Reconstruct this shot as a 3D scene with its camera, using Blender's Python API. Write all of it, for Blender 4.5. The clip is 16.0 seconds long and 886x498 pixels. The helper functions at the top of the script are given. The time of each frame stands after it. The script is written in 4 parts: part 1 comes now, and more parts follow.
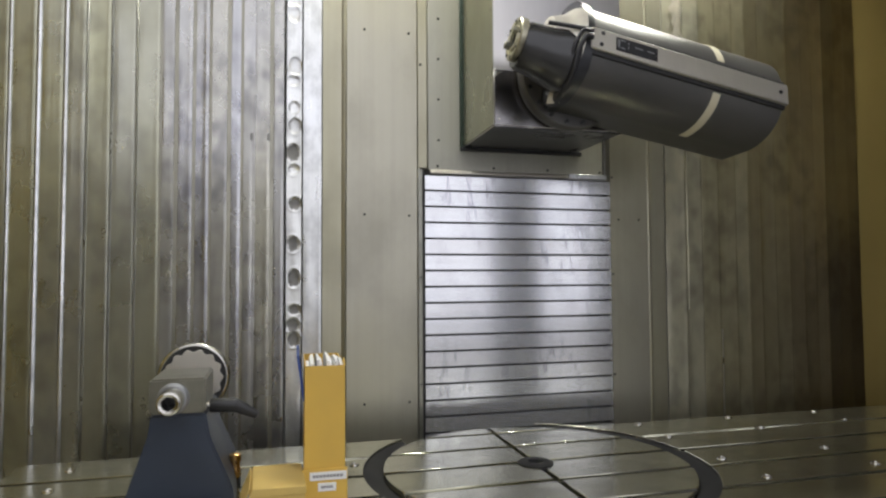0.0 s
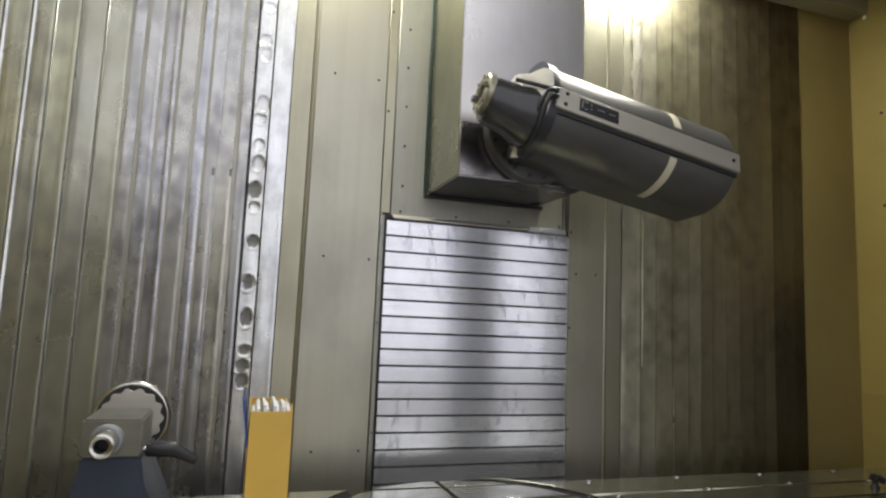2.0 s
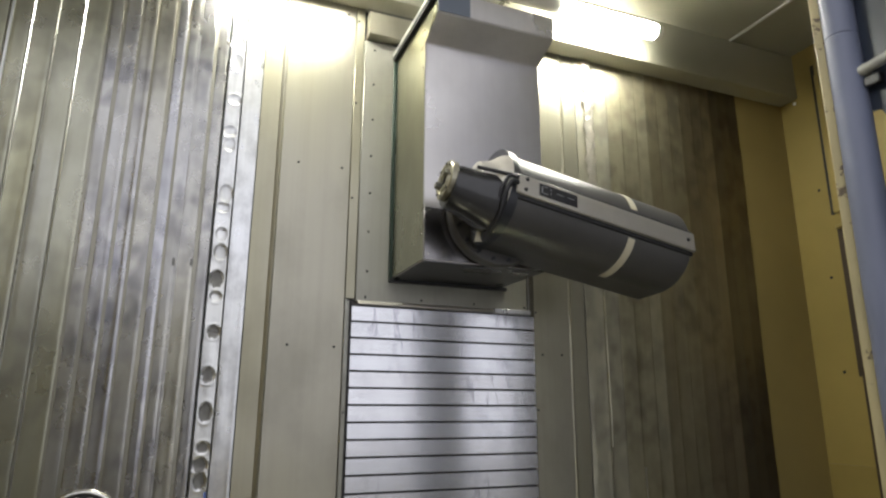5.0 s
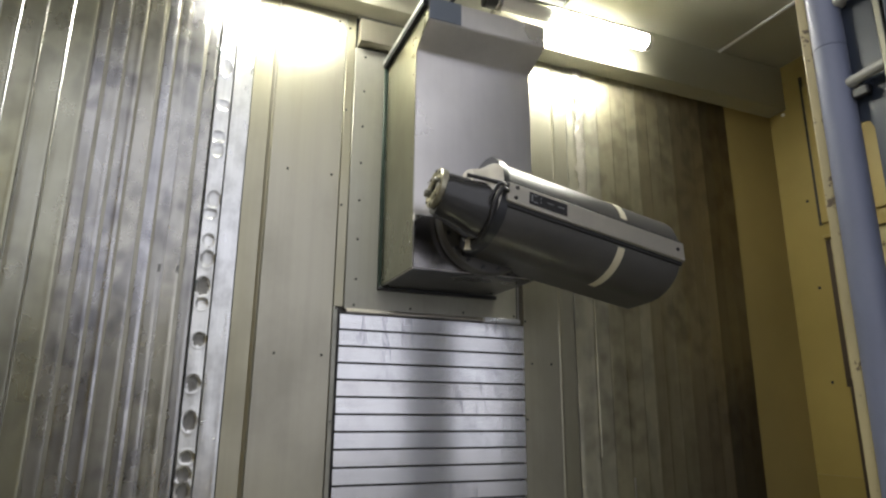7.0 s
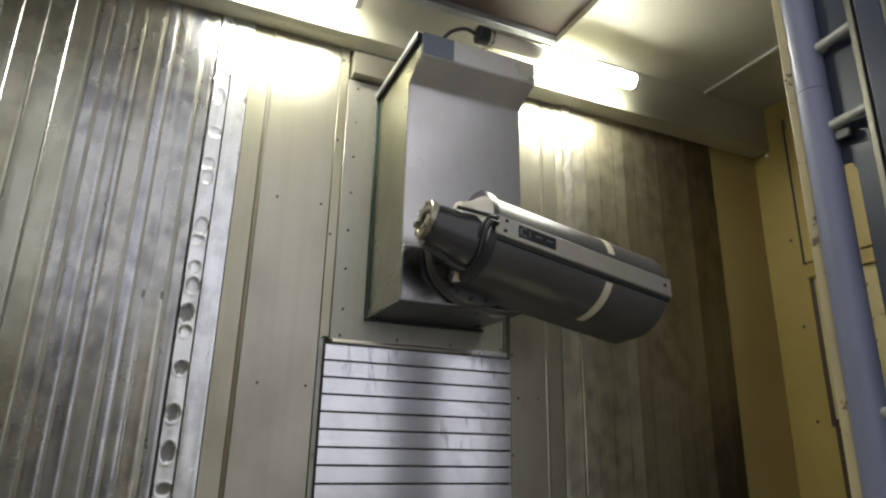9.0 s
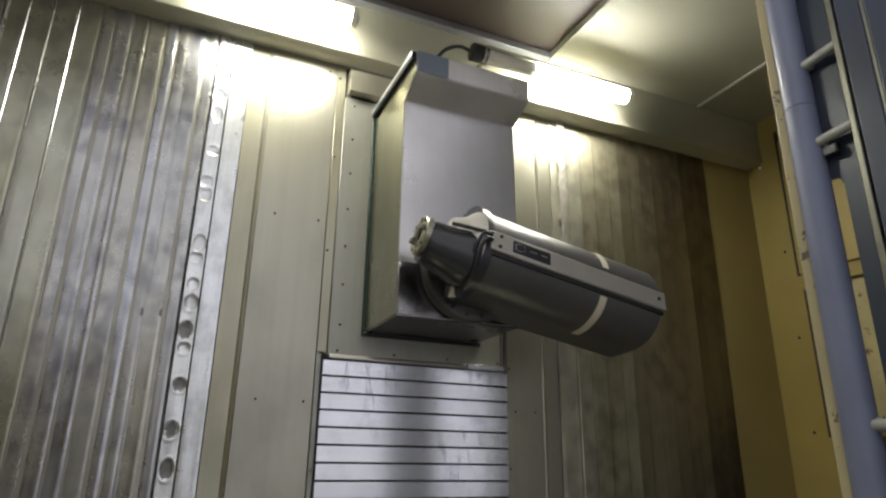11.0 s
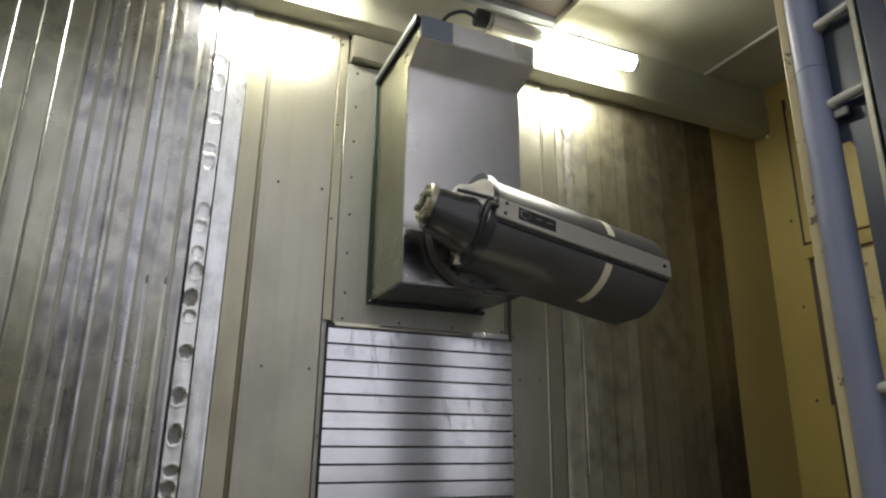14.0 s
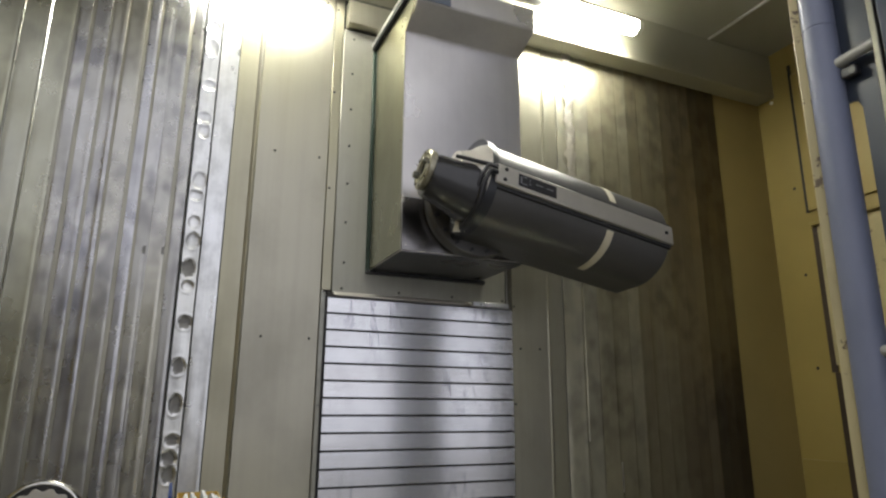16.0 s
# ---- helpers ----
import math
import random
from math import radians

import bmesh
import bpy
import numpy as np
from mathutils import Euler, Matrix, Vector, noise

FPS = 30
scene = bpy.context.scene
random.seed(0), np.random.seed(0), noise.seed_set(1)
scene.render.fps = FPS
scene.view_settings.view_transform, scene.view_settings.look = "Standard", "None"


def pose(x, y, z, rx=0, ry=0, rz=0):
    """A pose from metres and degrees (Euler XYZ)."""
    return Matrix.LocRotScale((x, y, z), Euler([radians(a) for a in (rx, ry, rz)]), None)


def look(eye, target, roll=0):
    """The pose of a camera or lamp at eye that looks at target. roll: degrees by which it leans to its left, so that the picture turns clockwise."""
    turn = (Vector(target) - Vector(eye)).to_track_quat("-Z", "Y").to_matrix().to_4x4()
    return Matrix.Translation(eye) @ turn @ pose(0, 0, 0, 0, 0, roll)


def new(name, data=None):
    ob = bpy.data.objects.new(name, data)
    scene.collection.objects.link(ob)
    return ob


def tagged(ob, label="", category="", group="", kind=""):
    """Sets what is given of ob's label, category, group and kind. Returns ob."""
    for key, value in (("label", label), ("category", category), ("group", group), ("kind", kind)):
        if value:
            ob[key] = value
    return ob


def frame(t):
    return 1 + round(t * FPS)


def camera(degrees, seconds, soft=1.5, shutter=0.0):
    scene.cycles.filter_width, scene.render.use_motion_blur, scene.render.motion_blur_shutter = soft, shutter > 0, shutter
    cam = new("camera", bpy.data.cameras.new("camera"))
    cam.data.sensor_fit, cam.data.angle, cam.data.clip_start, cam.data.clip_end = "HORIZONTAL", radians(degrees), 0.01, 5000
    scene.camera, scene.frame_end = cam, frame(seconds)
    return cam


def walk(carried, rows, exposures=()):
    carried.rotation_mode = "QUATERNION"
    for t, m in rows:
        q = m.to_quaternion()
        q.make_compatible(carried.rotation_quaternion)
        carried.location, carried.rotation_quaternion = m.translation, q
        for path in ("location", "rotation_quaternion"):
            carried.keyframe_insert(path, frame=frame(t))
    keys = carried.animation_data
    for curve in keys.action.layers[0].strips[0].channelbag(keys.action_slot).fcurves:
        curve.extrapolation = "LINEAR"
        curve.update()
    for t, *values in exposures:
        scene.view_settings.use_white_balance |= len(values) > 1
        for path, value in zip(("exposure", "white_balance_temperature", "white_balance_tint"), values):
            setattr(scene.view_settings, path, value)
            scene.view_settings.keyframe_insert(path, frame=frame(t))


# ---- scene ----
cam = camera(70.2, 16.0, soft=2.3)
PATH = [
    (0, (0.012, -2.125, 0.478), (0.514, -0.191, 0.567), -0.3),
    (0.5, (0.017, -2.133, 0.485), (0.548, -0.207, 0.578), 0.1),
    (1, (0.019, -2.135, 0.492), (0.584, -0.222, 0.628), 0.9),
    (1.5, (0.012, -2.128, 0.489), (0.612, -0.23, 0.683), 1.8),
    (2, (0.015, -2.12, 0.486), (0.633, -0.232, 0.718), 2.4),
    (2.5, (0.008, -2.109, 0.487), (0.662, -0.239, 0.761), 1.9),
    (3, (0.005, -2.107, 0.488), (0.675, -0.249, 0.801), 1.4),
    (3.5, (0.005, -2.111, 0.491), (0.687, -0.266, 0.852), 0.9),
    (4, (-0.001, -2.11, 0.501), (0.696, -0.279, 0.904), 0.3),
    (4.5, (-0.002, -2.113, 0.496), (0.703, -0.296, 0.946), 0.1),
    (5, (0.0, -2.118, 0.504), (0.713, -0.312, 0.983), 0.3),
    (7.5, (0.009, -2.106, 0.508), (0.755, -0.324, 1.028), 0.6),
    (8, (0.007, -2.103, 0.504), (0.76, -0.334, 1.055), 1.0),
    (8.5, (0.005, -2.099, 0.507), (0.768, -0.343, 1.084), 1.4),
    (9, (0.004, -2.104, 0.506), (0.768, -0.356, 1.108), 1.3),
    (9.5, (0.005, -2.11, 0.513), (0.767, -0.367, 1.131), 1.1),
    (12, (-0.002, -2.136, 0.513), (0.761, -0.4, 1.15), 0.8),
    (12.5, (-0.004, -2.126, 0.514), (0.76, -0.388, 1.142), 0.9),
    (13, (-0.004, -2.127, 0.507), (0.762, -0.382, 1.114), 0.8),
    (13.5, (0.003, -2.123, 0.499), (0.768, -0.37, 1.083), 0.9),
    (14, (0.003, -2.114, 0.494), (0.768, -0.352, 1.053), 0.8),
    (14.5, (0.008, -2.112, 0.493), (0.773, -0.343, 1.027), 0.8),
    (15, (0.012, -2.101, 0.486), (0.781, -0.329, 1.003), 0.6),
    (15.5, (0.016, -2.099, 0.478), (0.786, -0.322, 0.979), 0.4),
    (16, (0.018, -2.092, 0.478), (0.789, -0.311, 0.961), 0.4),
]
walk(cam, [(t, look(eye, target, roll)) for t, eye, target, roll in PATH],
     exposures=[(0, 0.17), (2.5, 0.08), (5, -0.08), (7.5, -0.23), (9, -0.34), (12.5, -0.52), (16, -0.28)])

# ---- light: two tube lamps below the ceiling, and the workshop's light through the door opening ----
world = bpy.data.worlds.new("workshop")
scene.world = world
world.use_nodes = True
wb = world.node_tree.nodes["Background"]
wb.inputs["Color"].default_value = (0.92, 0.925, 1.0, 1)
wb.inputs["Strength"].default_value = 1.45


# ---- materials ----
def nodes_of(name):
    m = bpy.data.materials.new(name)
    m.use_nodes = True
    nt = m.node_tree
    return m, nt, nt.nodes["Principled BSDF"]


def add(nt, kind, **values):
    n = nt.nodes.new(kind)
    for k, v in values.items():
        if k in n.inputs:
            n.inputs[k].default_value = v
    return n


def noise_tex(nt, scale, stretch=(1, 1, 1), detail=4.0, rough=0.55, coords="Object", offset=None):
    tc = nt.nodes.new("ShaderNodeTexCoord")
    mp = nt.nodes.new("ShaderNodeMapping")
    mp.inputs["Scale"].default_value = stretch
    nt.links.new(tc.outputs[coords], mp.inputs["Vector"])
    if offset is not None:
        nt.links.new(offset, mp.inputs["Location"])
    n = add(nt, "ShaderNodeTexNoise", Scale=scale, Detail=detail, Roughness=rough)
    nt.links.new(mp.outputs["Vector"], n.inputs["Vector"])
    return n.outputs["Fac"]


def ramp(nt, fac, stops):
    r = nt.nodes.new("ShaderNodeValToRGB")
    while len(r.color_ramp.elements) < len(stops):
        r.color_ramp.elements.new(0.5)
    for e, (p, c) in zip(r.color_ramp.elements, stops):
        e.position, e.color = p, (*c, 1) if len(c) == 3 else c
    nt.links.new(fac, r.inputs["Fac"])
    return r.outputs["Color"]


def mix(nt, a, b, fac, mode="MIX"):
    n = nt.nodes.new("ShaderNodeMix")
    n.data_type, n.blend_type = "RGBA", mode
    for sock, v in ((n.inputs[0], fac), (n.inputs[6], a), (n.inputs[7], b)):
        if isinstance(v, bpy.types.NodeSocket):
            nt.links.new(v, sock)
        else:
            sock.default_value = v if isinstance(v, (int, float)) else (*v, 1)
    return n.outputs[2]


def span(nt, fac, lo, hi, a=0.0, b=1.0):
    n = add(nt, "ShaderNodeMapRange")
    nt.links.new(fac, n.inputs["Value"])
    for k, v in (("From Min", a), ("From Max", b), ("To Min", lo), ("To Max", hi)):
        n.inputs[k].default_value = v
    return n.outputs["Result"]


def bump(nt, bsdf, fac, strength, distance=0.002):
    b = add(nt, "ShaderNodeBump", Strength=strength, Distance=distance)
    nt.links.new(fac, b.inputs["Height"])
    nt.links.new(b.outputs["Normal"], bsdf.inputs["Normal"])


def random_offset(nt):
    info = nt.nodes.new("ShaderNodeObjectInfo")
    m = nt.nodes.new("ShaderNodeMath")
    m.operation = "MULTIPLY"
    m.inputs[1].default_value = 37.0
    nt.links.new(info.outputs["Random"], m.inputs[0])
    return m.outputs[0], info.outputs["Random"]


def steel(name, clean, film, grain, metal=1.0, rough=(0.28, 0.5), stain=0.5, streaks=0.3, blot=7.0, tone=0.0, waves=0.0, spots=0.0, drips=0.0):
    """Brushed sheet steel with a dried coolant film, blotches and fine grain lines."""
    m, nt, b = nodes_of(name)
    off, rnd = random_offset(nt)
    big = noise_tex(nt, 1.3, (1, 1, 0.6), 3, coords="Object", offset=off)
    blotch = noise_tex(nt, blot, (1, 1, 0.75), 5, 0.62, offset=off)
    lines = noise_tex(nt, 55, grain, 3, offset=off)
    col = mix(nt, clean, film, ramp(nt, big, [(0.38, (0, 0, 0)), (0.66, (1, 1, 1))]))
    dirt = ramp(nt, blotch, [(0.46, (1, 1, 1)), (0.7, (1 - stain, 1 - stain, 1 - stain * 0.95))])
    col = mix(nt, col, dirt, 0.85, "MULTIPLY")
    col = mix(nt, col, ramp(nt, lines, [(0.3, (1 - streaks,) * 3), (0.65, (1, 1, 1))]), 0.7, "MULTIPLY")
    if drips:
        geo = nt.nodes.new("ShaderNodeNewGeometry")
        mp = nt.nodes.new("ShaderNodeMapping")
        mp.inputs["Scale"].default_value = (1.0, 1.0, 0.3)
        nt.links.new(geo.outputs["Position"], mp.inputs["Vector"])
        run = add(nt, "ShaderNodeTexNoise", Scale=21.0, Detail=3.0, Roughness=0.55, Distortion=1.0)
        nt.links.new(mp.outputs["Vector"], run.inputs["Vector"])
        patch = add(nt, "ShaderNodeTexNoise", Scale=3.2, Detail=2.0)
        nt.links.new(geo.outputs["Position"], patch.inputs["Vector"])
        line = ramp(nt, run.outputs["Fac"], [(0.57, (1, 1, 1)), (0.62, (1 - drips, 1 - drips, 1 - drips * 0.9)), (0.66, (0.95, 0.95, 0.95))])
        col = mix(nt, col, mix(nt, (1, 1, 1), line, ramp(nt, patch.outputs["Fac"], [(0.50, (0, 0, 0)), (0.60, (1, 1, 1))])), 1.0, "MULTIPLY")
    if spots:
        geo = nt.nodes.new("ShaderNodeNewGeometry")
        mp = nt.nodes.new("ShaderNodeMapping")
        mp.inputs["Scale"].default_value = (1.1, 0.2, 0.8)
        nt.links.new(geo.outputs["Position"], mp.inputs["Vector"])
        smear_tex = add(nt, "ShaderNodeTexNoise", Scale=14.0, Detail=1.5, Roughness=0.5)
        nt.links.new(mp.outputs["Vector"], smear_tex.inputs["Vector"])
        smear = smear_tex.outputs["Fac"]
        where_tex = add(nt, "ShaderNodeTexNoise", Scale=2.6, Detail=2.0)
        nt.links.new(mp.outputs["Vector"], where_tex.inputs["Vector"])
        where = ramp(nt, where_tex.outputs["Fac"], [(0.36, (0, 0, 0)), (0.54, (1, 1, 1))])
        dark = ramp(nt, smear, [(0.42, (1, 1, 1)), (0.64, (1 - spots, 1 - spots, 1 - spots * 0.9))])
        col = mix(nt, col, mix(nt, (1, 1, 1), dark, where), 1.0, "MULTIPLY")
    if tone:
        col = mix(nt, col, ramp(nt, rnd, [(0.0, (1 - tone,) * 3), (1.0, (1, 1, 1))]), 1.0, "MULTIPLY")
    nt.links.new(col, b.inputs["Base Color"])
    b.inputs["Metallic"].default_value = metal
    nt.links.new(span(nt, blotch, rough[0], rough[1], 0.35, 0.7), b.inputs["Roughness"])
    h = mix(nt, lines, noise_tex(nt, 9, (1, 1, 0.35), 2, offset=off), waves)
    bump(nt, b, h, 0.05 + waves * 0.5, 0.0015 + waves * 0.004)
    return m


def paint(name, col, var=0.12, rough=0.45, grain=90, relief=0.05, wear=None, scale=4.0, metal=0.0, flaked=0.6):
    m, nt, b = nodes_of(name)
    off, _ = random_offset(nt)
    n = noise_tex(nt, scale, (1, 1, 1), 5, offset=off)
    f = noise_tex(nt, grain, (1, 1, 1), 3, offset=off)
    lo = tuple(c * (1 - var) for c in col)
    hi = tuple(min(1, c * (1 + var)) for c in col)
    c = ramp(nt, n, [(0.3, lo), (0.7, hi)])
    if wear:
        c = mix(nt, c, wear, ramp(nt, noise_tex(nt, scale * 5, (1, 1, 1), 6, 0.7, offset=off), [(flaked, (0, 0, 0)), (flaked + 0.04, (1, 1, 1))]))
    nt.links.new(c, b.inputs["Base Color"])
    b.inputs["Metallic"].default_value = metal
    nt.links.new(span(nt, n, rough * 0.85, min(1, rough * 1.2), 0.3, 0.7), b.inputs["Roughness"])
    bump(nt, b, f, relief, 0.001)
    return m


def glow(name, col, strength):
    m, nt, b = nodes_of(name)
    b.inputs["Base Color"].default_value = (*col, 1)
    b.inputs["Emission Color"].default_value = (*col, 1)
    b.inputs["Emission Strength"].default_value = strength
    return m


UP = (1, 1, 0.02)
ACROSS = (0.02, 1, 1)
M_PLATE = steel("cover_plate_steel", (0.46, 0.46, 0.475), (0.45, 0.435, 0.365), UP, metal=0.88, rough=(0.22, 0.36), stain=0.2, streaks=0.04, blot=5, tone=0.06, waves=0.7, spots=0.42)
# darker steel that stands for the shadow at the plate steps
M_STEP = steel("shade_toned_step_steel", (0.31, 0.30, 0.25), (0.27, 0.255, 0.2), UP, metal=0.85, rough=(0.3, 0.45), stain=0.2, streaks=0.08)
M_PLATE_YELLOW = steel("yellowish_cover_plate_steel", (0.435, 0.435, 0.385), (0.42, 0.412, 0.29), UP, metal=0.88, rough=(0.24, 0.38), stain=0.15, streaks=0.04, blot=5, tone=0.06, waves=0.6, spots=0.25)
# right cover: one steel in five tones, lamp falloff put into the colour
M_PLATE_DARK = steel("dimmest_oily_cover_plate_steel", (0.225, 0.195, 0.135), (0.185, 0.155, 0.10), UP, metal=0.93, rough=(0.34, 0.44), stain=0.15, streaks=0.08, blot=5, tone=0.2, waves=0.2, spots=0.2)
M_PLATE_NEAR = steel("lamp_lit_cover_plate_steel", (0.52, 0.50, 0.385), (0.47, 0.44, 0.32), UP, metal=0.75, rough=(0.34, 0.46), stain=0.2, streaks=0.08, blot=6, tone=0.1, waves=0.3, spots=0.3)
M_PLATE_LIGHT = steel("lit_brownish_cover_plate_steel", (0.54, 0.50, 0.345), (0.47, 0.425, 0.275), UP, metal=0.93, rough=(0.4, 0.5), stain=0.2, streaks=0.1, blot=7, tone=0.13, waves=0.3, spots=0.3)
M_PLATE_MID = steel("half_lit_brownish_cover_plate_steel", (0.48, 0.435, 0.295), (0.41, 0.36, 0.23), UP, metal=0.93, rough=(0.4, 0.5), stain=0.2, streaks=0.1, blot=7, tone=0.13, waves=0.3, spots=0.3)
M_PLATE_BROWN = steel("dim_brown_cover_plate_steel", (0.37, 0.32, 0.215), (0.305, 0.255, 0.16), UP, metal=0.93, rough=(0.38, 0.48), stain=0.15, streaks=0.1, blot=6, tone=0.13, waves=0.25, spots=0.25)
M_DENTED = steel("dented_strip_steel", (0.72, 0.73, 0.75), (0.66, 0.66, 0.62), UP, rough=(0.26, 0.42), stain=0.35, streaks=0.2, blot=14, waves=0.3)
# dull dark tone in place of the dark reflection inside the dents
M_DENTDARK = steel("dark_reflection_in_dents", (0.24, 0.235, 0.225), (0.20, 0.195, 0.18), UP, metal=0.4, rough=(0.4, 0.55), stain=0.3, streaks=0.05, blot=40)
M_PANEL = steel("wall_panel_steel", (0.375, 0.358, 0.295), (0.35, 0.33, 0.235), UP, metal=0.72, rough=(0.3, 0.42), stain=0.2, streaks=0.08, blot=3)
M_SLAT = steel("slat_steel", (0.73, 0.74, 0.775), (0.69, 0.69, 0.71), ACROSS, metal=0.76, rough=(0.15, 0.2), drips=0.3, stain=0.12, streaks=0.08, blot=9, tone=0.05)
M_RAM = steel("ram_cover_steel", (0.72, 0.70, 0.70), (0.67, 0.65, 0.63), UP, metal=0.8, rough=(0.26, 0.38), stain=0.12, streaks=0.05, blot=4)
# darker copy of the ram steel for the side turned from the light
M_RAMSIDE = steel("shaded_ram_side_steel", (0.33, 0.33, 0.235), (0.28, 0.275, 0.18), UP, metal=0.9, rough=(0.26, 0.36), stain=0.15, streaks=0.05, blot=4)
M_CARRIAGE = steel("carriage_plate_steel", (0.37, 0.365, 0.32), (0.34, 0.33, 0.27), UP, metal=0.5, rough=(0.34, 0.46), stain=0.2, streaks=0.1, blot=4)
M_TABLE = steel("table_cast_iron", (0.58, 0.57, 0.47), (0.50, 0.49, 0.36), ACROSS, metal=0.92, rough=(0.13, 0.27), stain=0.3, streaks=0.15, blot=8)
M_GALV = steel("galvanised_grey", (0.40, 0.41, 0.42), (0.34, 0.35, 0.36), UP, metal=0.6, rough=(0.4, 0.5), stain=0.1, streaks=0.08)
M_YELLOW = paint("cream_enclosure_paint", (0.335, 0.255, 0.08), 0.14, 0.4, scale=1.6, wear=None)
# the side wall's cream again, darkened for the weaker light in the corner
M_CORNER = paint("less_lit_corner_paint", (0.30, 0.23, 0.085), 0.12, 0.42, scale=1.6)
M_CEIL = paint("pale_ceiling_paint", (0.40, 0.39, 0.31), 0.08, 0.5, scale=1.5)
M_BEAM = paint("beam_paint", (0.42, 0.41, 0.31), 0.08, 0.45, scale=2)
M_DARK = paint("dark_joint", (0.02, 0.02, 0.02), 0.2, 0.6)
M_BLACK = paint("black_rubber", (0.018, 0.018, 0.02), 0.2, 0.42)
M_RINGMATT = paint("matt_black_seal_and_shade", (0.012, 0.012, 0.013), 0.3, 0.8)
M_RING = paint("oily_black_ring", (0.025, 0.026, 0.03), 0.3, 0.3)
M_HEAD = paint("dark_grey_head_paint", (0.082, 0.079, 0.075), 0.15, 0.37, scale=5, grain=160, relief=0.08)
M_HEADGLOSS = paint("glossy_dark_nose_paint", (0.03, 0.03, 0.03), 0.2, 0.22, scale=8, grain=160, relief=0.05)
M_HEADLIGHT = steel("head_face_aluminium", (0.62, 0.59, 0.53), (0.57, 0.54, 0.46), ACROSS, metal=0.5, rough=(0.35, 0.48), stain=0.12, streaks=0.08)
M_NOSE = steel("bright_machined_steel", (0.62, 0.61, 0.58), (0.56, 0.54, 0.48), (1, 1, 1), rough=(0.15, 0.3), stain=0.3, streaks=0.1, blot=20)
M_RINGFACE = steel("worn_nose_ring", (0.50, 0.475, 0.36), (0.39, 0.36, 0.25), (1, 1, 1), metal=0.7, rough=(0.25, 0.4), stain=0.5, blot=30)
# base lowered to carry the dark reflection of table and floor
M_LOWFRONT = steel("polished_lower_front_dark_reflection", (0.27, 0.26, 0.26), (0.23, 0.22, 0.22), UP, rough=(0.2, 0.3), stain=0.2, streaks=0.08)
M_BAND = paint("beige_tape", (0.62, 0.57, 0.42), 0.1, 0.5)
M_BLUEGREY = paint("blue_grey_paint", (0.036, 0.047, 0.070), 0.12, 0.35, scale=6, grain=120, relief=0.06)
M_GROUND = steel("ground_cast_steel", (0.30, 0.30, 0.27), (0.26, 0.25, 0.20), (1, 0.03, 1), metal=0.8, rough=(0.3, 0.45), stain=0.2, streaks=0.2, blot=12)
M_CARD = paint("yellow_card", (0.66, 0.42, 0.075), 0.06, 0.6, scale=9, grain=240, relief=0.08)
M_CARDSIDE = paint("yellow_box_card", (0.56, 0.40, 0.12), 0.08, 0.6, scale=9, grain=240, relief=0.08)
M_BLUECARD = paint("blue_card", (0.03, 0.07, 0.26), 0.1, 0.5)
M_PAPER = paint("paper", (0.8, 0.8, 0.78), 0.06, 0.7)
M_INK = paint("grey_print", (0.22, 0.22, 0.22), 0.1, 0.7)
M_BRASS = steel("brass", (0.62, 0.40, 0.16), (0.5, 0.32, 0.14), (1, 1, 1), rough=(0.2, 0.4), stain=0.3)
M_TUBE = paint("blue_grey_tube_paint", (0.18, 0.20, 0.28), 0.08, 0.48, scale=5)
M_BAR = paint("pale_bar_paint", (0.36, 0.36, 0.32), 0.08, 0.35, scale=6)
M_TUBEDARK = paint("dark_blue_frame_paint", (0.035, 0.045, 0.075), 0.15, 0.35, scale=5)
M_CREAMWORN = paint("worn_cream_edge", (0.45, 0.385, 0.20), 0.14, 0.5, wear=(0.12, 0.09, 0.05), scale=6, flaked=0.61)
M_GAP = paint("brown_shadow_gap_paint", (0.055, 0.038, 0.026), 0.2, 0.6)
M_SKYLIGHT = paint("brown_hatch_panel", (0.06, 0.042, 0.036), 0.15, 0.45, scale=3)
M_LAMP = glow("lamp_tube_light", (0.965, 0.96, 0.865), 155.0)
M_LAMPGLASS = paint("lamp_glass_sleeve", (0.7, 0.68, 0.6), 0.05, 0.15)
M_GREEN = paint("green_sealing_edge", (0.012, 0.03, 0.018), 0.2, 0.5)
M_ROOM = paint("shop_wall_paint", (0.42, 0.41, 0.38), 0.1, 0.6, scale=1.0)
M_SIDE = paint("charcoal_side_panel", (0.035, 0.03, 0.027), 0.2, 0.5, scale=2)
M_WING = paint("olive_grey_panel_paint", (0.15, 0.145, 0.11), 0.15, 0.45, scale=2)
M_FLOOR = paint("chip_pan_steel", (0.22, 0.21, 0.19), 0.3, 0.4, scale=4)


# ---- mesh helpers ----
def bm_box(x0, x1, y0, y1, z0, z1, bev=0.0, seg=1):
    bm = bmesh.new()
    bmesh.ops.create_cube(bm, size=1.0)
    for v in bm.verts:
        v.co = Vector(((x0 + x1) / 2 + v.co.x * (x1 - x0), (y0 + y1) / 2 + v.co.y * (y1 - y0), (z0 + z1) / 2 + v.co.z * (z1 - z0)))
    if bev:
        bmesh.ops.bevel(bm, geom=bm.edges[:], offset=bev, segments=seg, affect="EDGES", clamp_overlap=True)
    return bm


